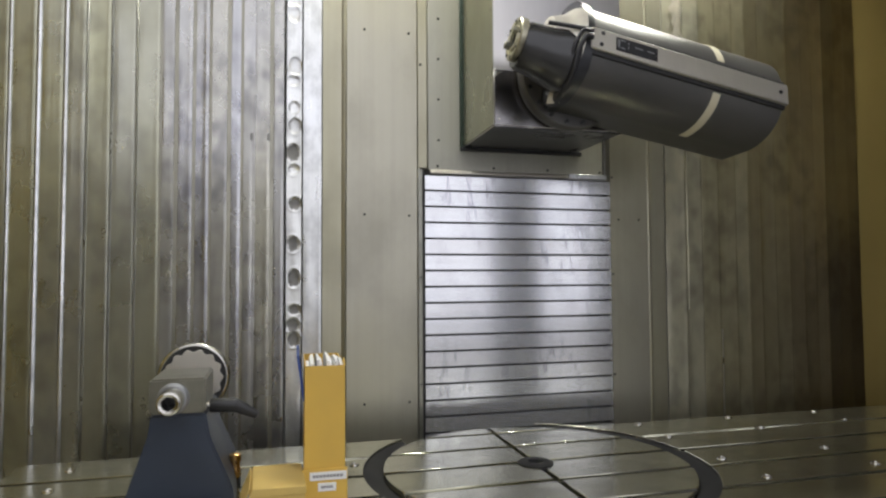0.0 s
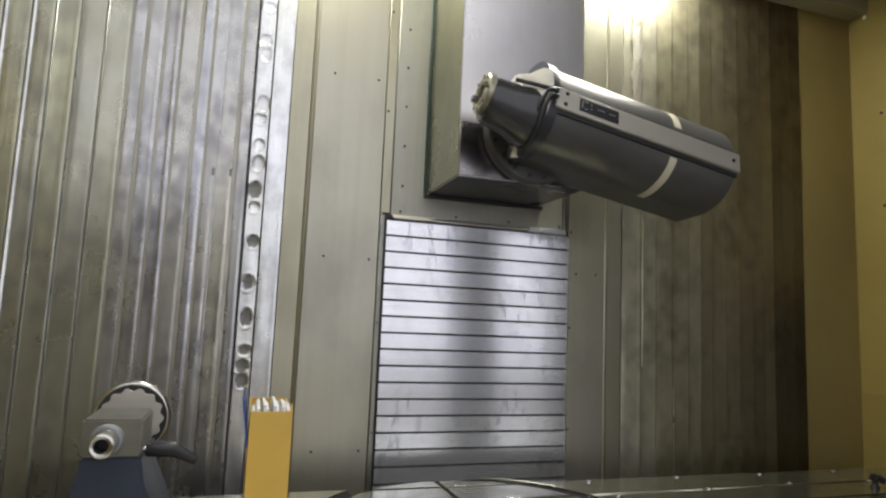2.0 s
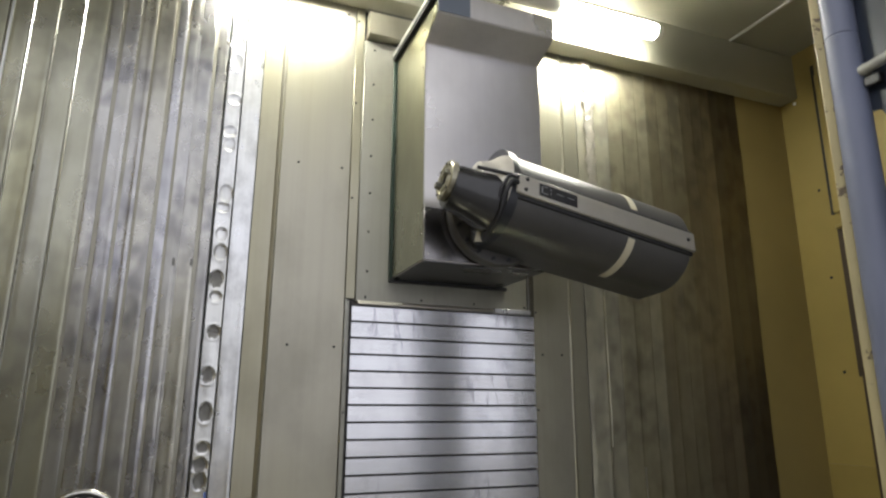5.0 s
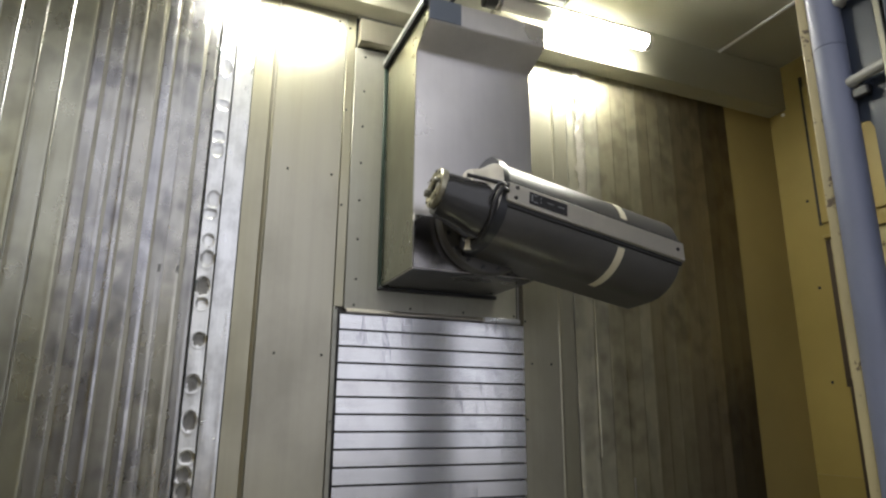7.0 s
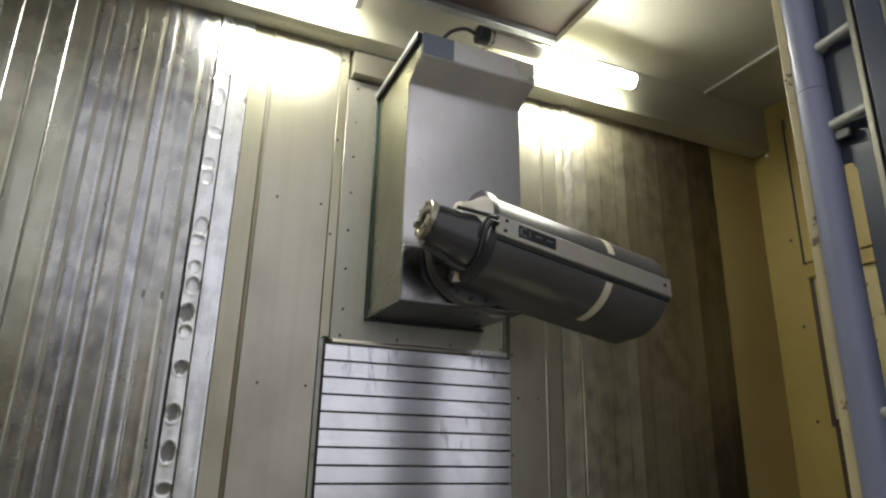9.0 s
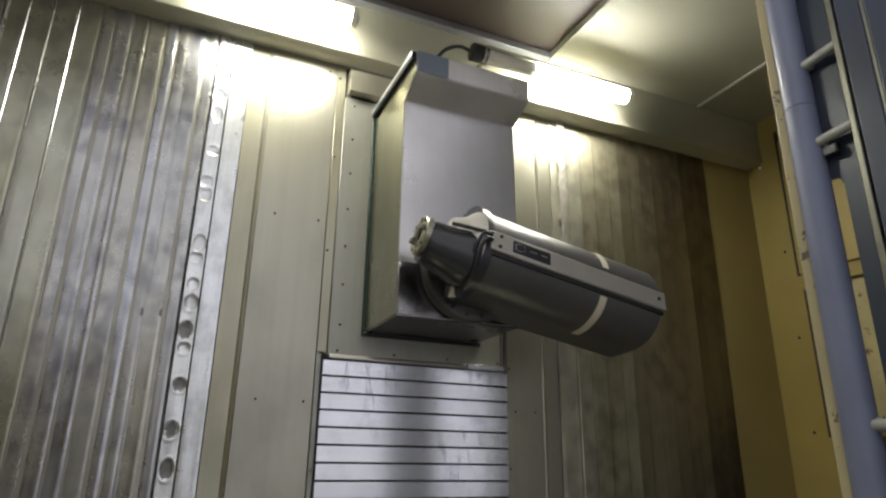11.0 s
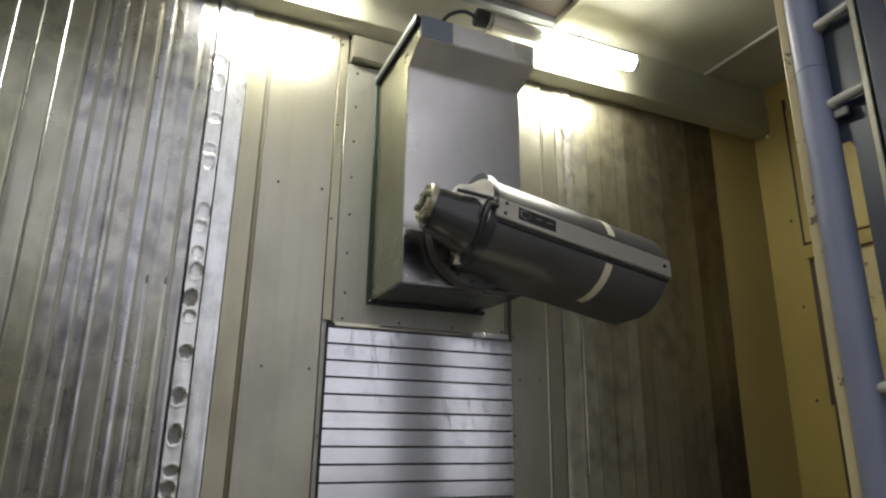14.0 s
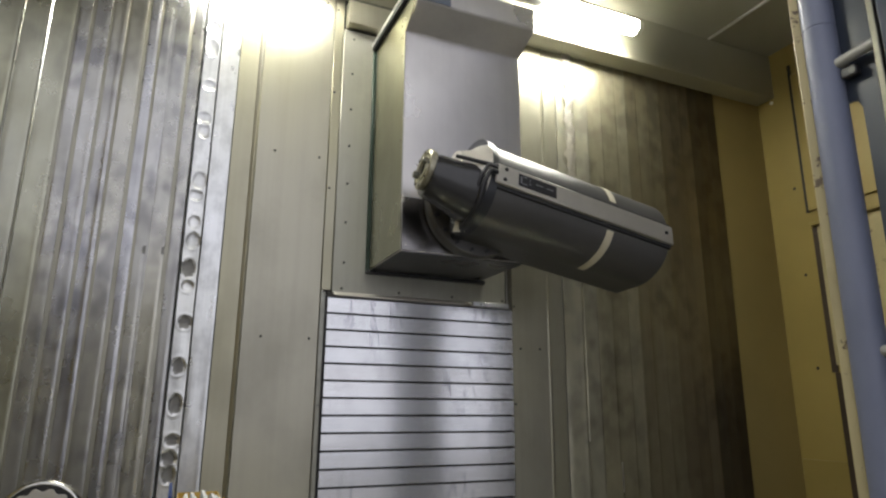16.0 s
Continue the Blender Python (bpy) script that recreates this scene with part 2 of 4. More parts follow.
def bm_prism(outline, axis, a, b, bev=0.0, seg=1):
    """Outline in the two other axes (cyclic order), drawn along axis from a to b."""
    bm = bmesh.new()
    rings = []
    for d in (a, b):
        ring = []
        for p, q in outline:
            co = {"x": (d, p, q), "y": (p, d, q), "z": (p, q, d)}[axis]
            ring.append(bm.verts.new(co))
        rings.append(ring)
    n = len(outline)
    for i in range(n):
        bm.faces.new((rings[0][i], rings[0][(i + 1) % n], rings[1][(i + 1) % n], rings[1][i]))
    bm.faces.new(rings[0][::-1])
    bm.faces.new(rings[1])
    bmesh.ops.recalc_face_normals(bm, faces=bm.faces[:])
    if bev:
        bmesh.ops.bevel(bm, geom=bm.edges[:], offset=bev, segments=seg, affect="EDGES", clamp_overlap=True)
    return bm


def bm_turned(profile, m=None, n=48):
    """A solid of revolution about local z: profile of (radius, z), closed at the ends."""
    bm = bmesh.new()
    rings = []
    for r, z in profile:
        if r < 1e-6:
            rings.append([bm.verts.new((0, 0, z))])
        else:
            rings.append([bm.verts.new((r * math.cos(2 * math.pi * i / n), r * math.sin(2 * math.pi * i / n), z)) for i in range(n)])
    for a, b in zip(rings, rings[1:]):
        for i in range(n):
            j = (i + 1) % n
            if len(a) == 1 and len(b) == 1:
                continue
            if len(a) == 1:
                bm.faces.new((a[0], b[i], b[j]))
            elif len(b) == 1:
                bm.faces.new((a[i], a[j], b[0]))
            else:
                bm.faces.new((a[i], a[j], b[j], b[i]))
    for ring in (rings[0], rings[-1]):
        if len(ring) > 1:
            bm.faces.new(ring)
    bmesh.ops.recalc_face_normals(bm, faces=bm.faces[:])
    if m is not None:
        bm.transform(m)
    return bm


def bm_tube(points, radius, n=10):
    """A round bar or hose along points."""
    bm = bmesh.new()
    pts = [Vector(p) for p in points]
    rings = []
    for i, p in enumerate(pts):
        d = (pts[min(i + 1, len(pts) - 1)] - pts[max(i - 1, 0)]).normalized()
        side = d.cross(Vector((0.13, 0.31, 0.94))).normalized()
        up = side.cross(d)
        rings.append([bm.verts.new(p + radius * (side * math.cos(2 * math.pi * k / n) + up * math.sin(2 * math.pi * k / n))) for k in range(n)])
    for a, b in zip(rings, rings[1:]):
        for k in range(n):
            bm.faces.new((a[k], a[(k + 1) % n], b[(k + 1) % n], b[k]))
    bm.faces.new(rings[0])
    bm.faces.new(rings[-1])
    bmesh.ops.recalc_face_normals(bm, faces=bm.faces[:])
    return bm


def bm_join(*bms):
    out = bmesh.new()
    for b in bms:
        me = bpy.data.meshes.new("tmp")
        b.to_mesh(me)
        b.free()
        out.from_mesh(me)
        bpy.data.meshes.remove(me)
    return out


def mesh_of(name, bm, material, smooth=40):
    me = bpy.data.meshes.new(name)
    bm.to_mesh(me)
    bm.free()
    me.materials.append(material)
    if smooth:
        me.shade_smooth()
        me.set_sharp_from_angle(angle=radians(smooth))
    return me


def part(name, bm, material, parent, label="", smooth=40):
    ob = new(name, mesh_of(name, bm, material, smooth))
    ob.parent = parent
    if label:
        ob["label"] = label
    return ob


def thing(name, label, category, bm=None, material=None, group="", kind="", at=None):
    ob = new(name, mesh_of(name, bm, material) if bm is not None else None)
    if at is not None:
        ob.matrix_basis = at
    return tagged(ob, label, category, group, kind)


def piece(name, me, parent, x=0.0, y=0.0, z=0.0, rz=0.0):
    ob = new(name, me)
    ob.parent = parent
    ob.location, ob.rotation_euler = (x, y, z), (0, 0, radians(rz))
    return ob


def spline(pts, n=8):
    """A smooth line through points."""
    out = []
    p = [Vector(q) for q in pts]
    p = [2 * p[0] - p[1], *p, 2 * p[-1] - p[-2]]
    for i in range(1, len(p) - 2):
        for k in range(n):
            t = k / n
            a, b, c, d = p[i - 1 : i + 3]
            out.append(0.5 * (2 * b + (c - a) * t + (2 * a - 5 * b + 4 * c - d) * t * t + (3 * b - a - 3 * c + d) * t ** 3))
    return out + [p[-2]]


TURN_Y = pose(0, 0, 0, 90, 0, 0)   # local z to -y
TURN_X = pose(0, 0, 0, 0, 90, 0)   # local z to +x
SCREW = mesh_of("bolt", bm_turned([(0.0, -0.001), (0.0042, -0.001), (0.0042, 0.002), (0.0034, 0.0035), (0.0022, 0.0035), (0.0018, 0.0015), (0.0, 0.0015)], TURN_Y, 14), M_DARK)

# ---- the enclosure ----
Z_TOP, Z_LOW = 2.22, -0.45
wall_back = thing("wall_back", "flat steel back wall of the machine enclosure behind the covers", "wall", bm_box(-1.6, 2.9, 0.03, 0.09, Z_LOW, 2.4), M_ROOM, kind="structure")
floor = thing("floor", "dark oily steel chip pan under the machine table", "floor", bm_box(-1.6, 2.9, -2.4, 0.05, Z_LOW - 0.05, Z_LOW), M_FLOOR, kind="structure")
wall_left = thing("wall_left", "cream painted side wall of the enclosure", "wall", bm_box(-1.66, -1.6, -2.4, 0.09, Z_LOW, 2.4), M_YELLOW, kind="structure")
wall_front = thing("wall_front", "unseen front wall panels around a wide door opening, set to shape slat reflections", "wall", kind="structure")
# out of view: panels and openings sized for slat reflections and light at right
for x0, x1, z0, z1 in ((-1.66, -1.45, Z_LOW, 2.27), (2.42, 2.75, Z_LOW, 2.27), (-1.45, -0.15, Z_LOW, 1.25), (1.66, 1.94, Z_LOW, 2.05), (1.94, 2.42, Z_LOW, -0.20), (1.94, 2.42, 1.32, 2.05), (1.20, 2.42, 2.05, 2.27)):
    part("wall_panel", bm_box(x0, x1, -2.46, -2.4, z0, z1), M_WING if x0 == 1.66 else M_SIDE if x0 > 1.6 else M_ROOM, wall_front)

# unseen baffle, added for the dark slat reflection and less light at right
baffle = bm_prism([(1.372, -1.735), (1.402, -1.735), (1.650, -2.398), (1.612, -2.398)], "z", Z_LOW, 2.05)
part("door_wing", baffle, M_SIDE, wall_front, "added dark baffle out of view")
M_SHOP = paint("worn_shop_floor", (0.24, 0.23, 0.21), 0.2, 0.5, scale=0.8, wear=(0.16, 0.15, 0.14))
ground = thing("ground", "grey worn workshop floor outside the enclosure", "floor", bm_box(-14, 14, -24, -2.47, -1.0, -0.95), M_SHOP, kind="structure")

# flat panels between the covers
def wall_panel(x0, x1, y=-0.004, label="", mat=None):
    return part("panel", bm_box(x0, x1, y, 0.03, -0.4, 2.08, 0.002), mat or M_PANEL, wall_back, label)

wall_panel(0.1475, 0.2215, 0.000)
wall_panel(0.2225, 0.4725, -0.004, "beige-grey steel panel with small screws")
part("rib", bm_prism([(0.212, 0.0), (0.217, -0.006), (0.2235, -0.0075), (0.230, -0.0035)], "z", -0.4, 2.08), M_PANEL, wall_back)
part("edge_strip", bm_box(0.4735, 0.5075, -0.006, 0.03, 0.856, 2.06, 0.002), M_PANEL, wall_back)
part("guide_rail", bm_box(0.4735, 0.4900, -0.008, 0.03, -0.3, 0.855, 0.002), M_GROUND, wall_back, "dark steel guide rail")
part("dark_joint", bm_box(0.4905, 0.4980, 0.0, 0.03, -0.3, 0.85), M_DARK, wall_back)
wall_panel(1.2120, 1.3815, -0.004, "beige-grey steel panel with small screws")
part("rib", bm_prism([(1.366, -0.0035), (1.372, -0.0075), (1.3785, -0.006), (1.384, 0.0)], "z", -0.4, 2.08), M_PANEL, wall_back)
wall_panel(1.382, 1.4465, 0.000)
wall_panel(2.375, 2.70, -0.002, "flat corner panel in the wall's cream, coloured as less lit", M_CORNER)
for x, zs in ((0.289, (0.055, 0.691, 1.327, 1.95)), (0.443, (0.055, 0.690, 1.327, 1.95)), (1.244, (0.690, 1.31)), (1.329, (0.691, 1.312))):
    for z in zs:
        piece("bolt", SCREW, wall_back, x, -0.004, z)
for x, zs in ((0.4835, (0.113, 0.477, 0.851, 1.219, 1.588, 1.93)),):
    for z in zs:
        piece("bolt", SCREW, wall_back, x, -0.006, z)
for z in (0.115, 0.486, 0.849, 1.22, 1.6):
    piece("bolt", SCREW, wall_back, 1.2185, -0.004, z)


# ---- telescopic way covers: upright overlapping plates ----
def cover_plate(w, z0, z1, lip=0.0015, tilt=0.006, wav=0.0012, seed=0, groove=0.0012):
    """One upright plate with a folded, rounded lip along its right edge."""
    bm = bmesh.new()
    prof = [(0.0, groove), (0.0025, 0.0008), (w * 0.3, 0.0005), (w * 0.65, -0.2 * tilt), (w - 0.0125, -0.4 * tilt), (w - 0.0095, -0.4 * tilt - lip * tilt * 80), (w - 0.0035, -0.4 * tilt - lip * tilt * 70), (w - 0.0006, -0.2 * tilt), (w, groove + 0.001)]
    rows = 26
    grid = []
    for j in range(rows + 1):
        z = z0 + (z1 - z0) * j / rows
        row = []
        for i, (x, y) in enumerate(prof):
            d = noise.noise(Vector((x * 9 + seed * 7.3, seed * 1.7, z * 3.1))) * wav * (1 if 0 < i < len(prof) - 1 else 0)
            row.append(bm.verts.new((x, y + d, z)))
        grid.append(row)
    for a, b in zip(grid, grid[1:]):
        for i in range(len(prof) - 1):
            bm.faces.new((a[i], a[i + 1], b[i + 1], b[i]))
    bmesh.ops.recalc_face_normals(bm, faces=bm.faces[:])
    if sum(f.normal.y for f in bm.faces) > 0:
        bmesh.ops.reverse_faces(bm, faces=bm.faces[:])
    geo = bmesh.ops.solidify(bm, geom=bm.faces[:], thickness=0.0015)
    return bm


left_cover = thing("telescopic_cover", "stained brushed steel telescopic cover of upright overlapping plates", "way cover", group="telescopic covers beside the carriage")
LEFT_EDGES = [-1.58, -1.49, -1.40, -1.31, -1.22, -1.13, -1.03, -0.94, -0.855, -0.775, -0.701, -0.628, -0.566, -0.497, -0.427, -0.356, -0.313, -0.259, -0.209, -0.154, -0.114, -0.075, -0.021, 0.024]
BRIGHT = {9: 0.007, 10: 0.010, 11: 0.010, 12: 0.004, 13: 0.003, 14: 0.0045}      # plates given a bright strip along the lit edge
for i, (a, b) in enumerate(zip(LEFT_EDGES, LEFT_EDGES[1:])):
    edge = BRIGHT.get(i, 0.0) if i < 15 else 0.0
    step = 0.0 if i < 9 else 0.0035 if edge else 0.0085 + 0.002 * ((i * 5) % 3)
    o = part("plate", cover_plate(b - a - step - edge, -0.4, 2.09, seed=i, tilt=0.0012 + 0.002 * ((i * 37) % 5) / 5), M_PLATE_YELLOW if i < 15 else M_PLATE, left_cover, smooth=22)
    o.location = (a + step + edge, -0.004, 0)
    # light caught by the edge is put in as paler steel
    if edge:
        part("bright_edge", bm_prism([(a + step, 0.0), (a + step, -0.009), (a + step + 0.4 * edge, -0.0105), (a + step + edge, -0.008), (a + step + edge, 0.0)], "z", -0.4 + 0.5 * (i > 11), 2.09), M_DENTED, left_cover, "bright strip along a lit plate edge")
    # shade of each overlap drawn as a dark strip
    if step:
        part("step", bm_prism([(a - 0.0004, 0.005), (a - 0.0004, 0.0), (a + step + 0.0006, 0.0008), (a + step + 0.0006, 0.005)], "z", -0.4, 2.09), M_STEP, left_cover, "dark strip coloured as the shaded step between plates")
for x, z in ((-0.082, 0.925), (-0.029, 0.927)):
    part("mark", bm_box(x, x + 0.008, -0.0075, -0.003, z, z + 0.024), M_INK, left_cover, "small dark adhesive mark")
# strip with a row of oval dents
OVALS = [1.93, 1.83, 1.74, 1.66, 1.52, 1.40, 1.355, 1.18, 1.13, 1.04, 0.98, 0.89, 0.834, 0.722, 0.588, 0.477, 0.374, 0.325, 0.279]
bm = bmesh.new()
NX, NZ = 14, 620
grid = []
for j in range(NZ + 1):
    z = -0.4 + 2.49 * j / NZ
    row = []
    for i in range(NX + 1):
        x = 0.056 * i / NX
        y = -0.006
        for k, oz in enumerate(OVALS):
            hw, hh = 0.020 + 0.003 * ((k * 7) % 3) / 2, 0.019 + 0.013 * ((k * 5) % 4) / 3
            d = math.hypot((x - 0.028 - 0.003 * math.sin(k * 2.1)) / hw, (z - oz) / hh)
            if d < 1.4:
                y += (0.0030 if k < 10 else 0.0038) * max(0.0, 1 - d ** 3) - 0.0012 * math.exp(-((d - 1.1) / 0.14) ** 2)
        y += 0.0015 * noise.noise(Vector((x * 30, 0, z * 6)))
        row.append(bm.verts.new((0.0285 + x, y if 0 < i < NX else 0.01, z)))
    grid.append(row)
for a, b in zip(grid, grid[1:]):
    for i in range(NX):
        bm.faces.new((a[i], a[i + 1], b[i + 1], b[i]))
# lower dents get the dark reflection as a face colour
for f in bm.faces:
    c = f.calc_center_median()
    for k, oz in enumerate(OVALS):
        if k in (11, 13, 14, 15, 16, 17, 18) and math.hypot((c.x - 0.0565 - 0.003 * math.sin(k * 2.1)) / (0.0155 + 0.002 * (k % 2)), (c.z - oz) / (0.017 + 0.012 * ((k * 5) % 4) / 3) + 0.12 * math.sin(c.x * 300)) < 1.0:
            f.material_index = 1
strip = part("dented_strip", bm, M_DENTED, left_cover, "bright steel strip with a row of oval dents", smooth=60)
strip.data.materials.append(M_DENTDARK)
o = part("end_plate", cover_plate(0.0605, -0.4, 2.09, seed=77, tilt=0.002, lip=0.003), M_DENTED, left_cover)
o.location = (0.086, -0.006, 0)

right_cover = thing("telescopic_cover", "oily steel telescopic cover of upright plates, coloured darker away from the lamp", "way cover", group="telescopic covers beside the carriage")
o = part("end_plate", cover_plate(0.090, -0.4, 2.09, seed=91, tilt=0.003, lip=0.002), M_PLATE_NEAR, right_cover)
o.location = (1.4475, -0.004, 0)
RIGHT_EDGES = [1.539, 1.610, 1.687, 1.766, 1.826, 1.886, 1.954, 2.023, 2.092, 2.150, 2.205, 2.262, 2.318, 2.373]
# tones step down from the lamp side to the dim corner
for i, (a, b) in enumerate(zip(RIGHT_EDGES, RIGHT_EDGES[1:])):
    o = part("plate", cover_plate(b - a, -0.4, 2.09, seed=i + 40, tilt=0.0025, lip=0.0012, groove=0.0008), M_PLATE_NEAR if i < 1 else M_PLATE_LIGHT if i < 4 else M_PLATE_MID if i < 7 else M_PLATE_BROWN if i < 10 else M_PLATE_DARK, right_cover, smooth=22)
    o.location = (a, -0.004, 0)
part("bright_edge", bm_prism([(1.5375, 0.0), (1.5375, -0.009), (1.540, -0.0105), (1.5425, -0.008), (1.5425, 0.0)], "z", 0.35, 1.0), M_PLATE_NEAR, right_cover, "bright strip along a lit plate edge")
part("bright_edge", bm_box(1.6865, 1.6888, -0.0085, -0.003, -0.3, 0.27), M_DENTED, right_cover, "bright strip along a lit plate edge")
# crinkled sealing strip beside it
bm = bmesh.new()
grid = []
for j in range(161):
    z = 1.24 + 0.84 * j / 160
    grid.append([bm.verts.new((1.484 + 0.044 * i / 5 + (0.018 * noise.noise(Vector((3, i * 0.2, z * 26))) if i in (0, 5) else 0), -0.012 - (0.003 + 0.006 * noise.noise(Vector((i * 0.7, 5, z * 30)))) * math.sin(math.pi * i / 5), z)) for i in range(6)])
for a, b in zip(grid, grid[1:]):
    for i in range(5):
        bm.faces.new((a[i], a[i + 1], b[i + 1], b[i]))
bmesh.ops.solidify(bm, geom=bm.faces[:], thickness=0.001)
part("crinkled_strip", bm, M_HEADLIGHT, right_cover, "crumpled bright steel sealing strip")


# ---- slatted roll cover below the carriage ----
def slat_mesh(w, h):
    p = [(0.008, 0.0), (-0.0056, 0.0), (-0.0054, h - 0.0072), (0.008, h - 0.0068)]
    return mesh_of("slat", bm_prism(p, "x", 0, w), M_SLAT, 0)


slat_cover = thing("slat_cover", "light steel roll cover of horizontal slats with oil runs", "way cover")
part("backing", bm_box(0.499, 1.209, 0.008, 0.028, -0.4, 0.836), M_DARK, slat_cover)
SLAT = slat_mesh(0.710, 0.0556)
for k in range(23):
    piece("slat", SLAT, slat_cover, 0.499, -0.002, 0.838 - 0.0556 * (k + 1))
upper_cover = thing("slat_cover", "grey steel slats of the roll cover above the carriage", "way cover")
part("backing", bm_box(0.508, 1.216, 0.008, 0.028, 1.80, 2.09), M_DARK, upper_cover)
UPSLAT = slat_mesh(0.670, 0.036)
part("end_slat", bm_prism([(0.006, 1.862), (-0.040, 1.862), (-0.046, 1.867), (-0.046, 1.958), (-0.040, 1.962), (0.006, 1.962)], "x", 0.516, 1.186), M_PANEL, upper_cover, "smooth beige end slat")
for k in range(2):
    piece("slat", UPSLAT, upper_cover, 0.516, -0.010, 1.963 + 0.036 * k)

# ---- ceiling, beam, hatch ----
Y_ROOF = -1.15      # the roof is open over the door; closed unseen at right to cut light
ceiling = thing("ceiling", "pale cream sheet ceiling with a brown hatch", "ceiling", bm_join(
    bm_box(-1.66, 0.45, Y_ROOF, 0.09, Z_TOP, Z_TOP + 0.05), bm_box(0.45, 1.40, -0.095, 0.09, Z_TOP, Z_TOP + 0.05),
    bm_box(0.45, 1.40, Y_ROOF, -0.80, Z_TOP, Z_TOP + 0.05), bm_box(1.40, 2.277, -2.40, 0.09, Z_TOP, Z_TOP + 0.05),
    bm_box(2.283, 2.75, -2.46, 0.09, Z_TOP + 0.006, Z_TOP + 0.05)), M_CEIL, kind="structure")
seam = thing("trim", "thin pale seam strip across the ceiling", "trim", bm_box(2.270, 2.286, -2.2, -0.101, Z_TOP - 0.009, Z_TOP - 0.0005, 0.002), M_PAPER, kind="structure")
hatch = thing("ceiling_hatch", "brown ceiling hatch panel in a pale metal frame", "hatch", bm_box(0.45, 1.40, -0.80, -0.095, Z_TOP + 0.03, Z_TOP + 0.045), M_SKYLIGHT)
part("hatch_frame", bm_box(0.43, 1.385, -0.135, -0.098, Z_TOP - 0.006, Z_TOP + 0.028, 0.003), M_GALV, hatch, "bright grey metal edge")
part("hatch_frame", bm_box(1.387, 1.425, -0.82, -0.098, Z_TOP - 0.008, Z_TOP + 0.028, 0.003), M_CEIL, hatch)
beam = thing("ceiling_beam", "pale painted sheet beam along the top of the back wall", "beam", bm_prism([(-0.100, 1.994), (-0.096, 1.990), (0.03, 1.990), (0.03, Z_TOP), (-0.100, Z_TOP)], "x", -1.6, 2.69, 0.003), M_BEAM, kind="structure")


# ---- tube lamps ----
def lamp(x0, x1, y, z, flip=False):
    ob = thing("tube_lamp", "glowing sealed tube lamp with black end cap under the ceiling", "lamp", group="tube lamps under the ceiling", at=pose(x0, y, z))
    L = x1 - x0
    part("light_tube", bm_turned([(0, 0.30), (0.0345, 0.30), (0.0345, L - 0.03), (0, L - 0.03)], TURN_X, 32), M_LAMP, ob, "white glowing glass tube")
    part("sleeve", bm_turned([(0, 0.045), (0.0295, 0.045), (0.0295, 0.30), (0, 0.30)], TURN_X, 32), M_LAMPGLASS, ob, "beige glossy lamp sleeve")
    # added curved sheet that holds light back from the ceiling
    arc = [radians(a) for a in np.linspace(34, 162, 16)]
    ring = [(r * math.cos(t), r * math.sin(t)) for r, seq in ((0.040, arc), (0.0375, arc[::-1])) for t in seq]
    part("reflector", bm_prism(ring, "x", 0.05, L - 0.03), M_CEIL, ob, "added unseen sheet that keeps tube light off the ceiling")
    part("end_cap", bm_turned([(0, 0), (0.030, 0), (0.036, 0.004), (0.036, 0.044), (0.033, 0.05), (0, 0.05)], TURN_X, 28), M_BLACK, ob, "black round end cap")
    part("clamp_ring", bm_turned([(0.031, 0.055), (0.037, 0.055), (0.037, 0.068), (0.031, 0.068)], TURN_X, 28), M_NOSE, ob, "shiny metal clamp ring")
    part("end_cap", bm_turned([(0, L - 0.032), (0.034, L - 0.032), (0.034, L - 0.004), (0.026, L), (0, L)], TURN_X, 28), M_LAMPGLASS, ob)
    for x in (0.075, L - 0.06):
        part("bracket", bm_join(bm_box(x, x + 0.016, 0.030, 0.121, 0.010, 0.018), bm_box(x, x + 0.016, 0.030, 0.036, -0.020, 0.018)), M_CEIL, ob)
    return ob


lamp_a = lamp(0.950, 1.742, -0.220, 2.058)
lamp_b = lamp(-0.31, 0.484, -0.220, 2.058)
part("cable", bm_tube(spline([(0.0, 0, 0), (-0.05, 0.0, 0.008), (-0.10, 0.015, -0.01), (-0.13, 0.03, -0.045)]), 0.0075), M_BLACK, lamp_a, "black lamp cable")


# ---- right side wall ----
wall_right = thing("wall_right", "cream painted side wall of the enclosure with screw holes", "wall", bm_box(2.69, 2.75, -0.62, 0.03, Z_LOW, 2.4), M_YELLOW, kind="structure")
# added out of view, dark so that little light bounces back
wall_side = thing("wall_side", "unseen side wall towards the front, charcoal to absorb light", "wall", bm_box(2.69, 2.75, -2.4, -0.621, Z_LOW, 2.4), M_SIDE, kind="structure")
part("panel", bm_box(2.676, 2.69, -0.60, -0.206, 1.365, 2.06, 0.003), M_YELLOW, wall_right)
part("dark_joint", bm_box(2.686, 2.6898, -0.2055, -0.188, 1.36, 2.12), M_DARK, wall_right)
# brown sheets: shadow in the gap and on the lower wall, as colour
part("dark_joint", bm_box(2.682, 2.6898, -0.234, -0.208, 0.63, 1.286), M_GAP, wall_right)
part("dark_joint", bm_box(2.682, 2.6898, -0.60, -0.222, 0.0, 0.629), M_GAP, wall_right, "dark brown sheet coloured as the shaded lower wall")
part("ledge", bm_box(2.655, 2.69, -0.60, -0.215, 1.287, 1.30, 0.002), M_YELLOW, wall_right)
part("panel", bm_box(2.676, 2.69, -0.60, -0.2345, 0.66, 1.286, 0.003), M_CREAMWORN, wall_right, "cream panel with flaked paint")
HOLE = mesh_of("bolt", bm_turned([(0, -0.001), (0.007, -0.001), (0.007, 0.002), (0.004, 0.003), (0, 0.003)], pose(0, 0, 0, 0, -90, 0), 12), M_DARK)
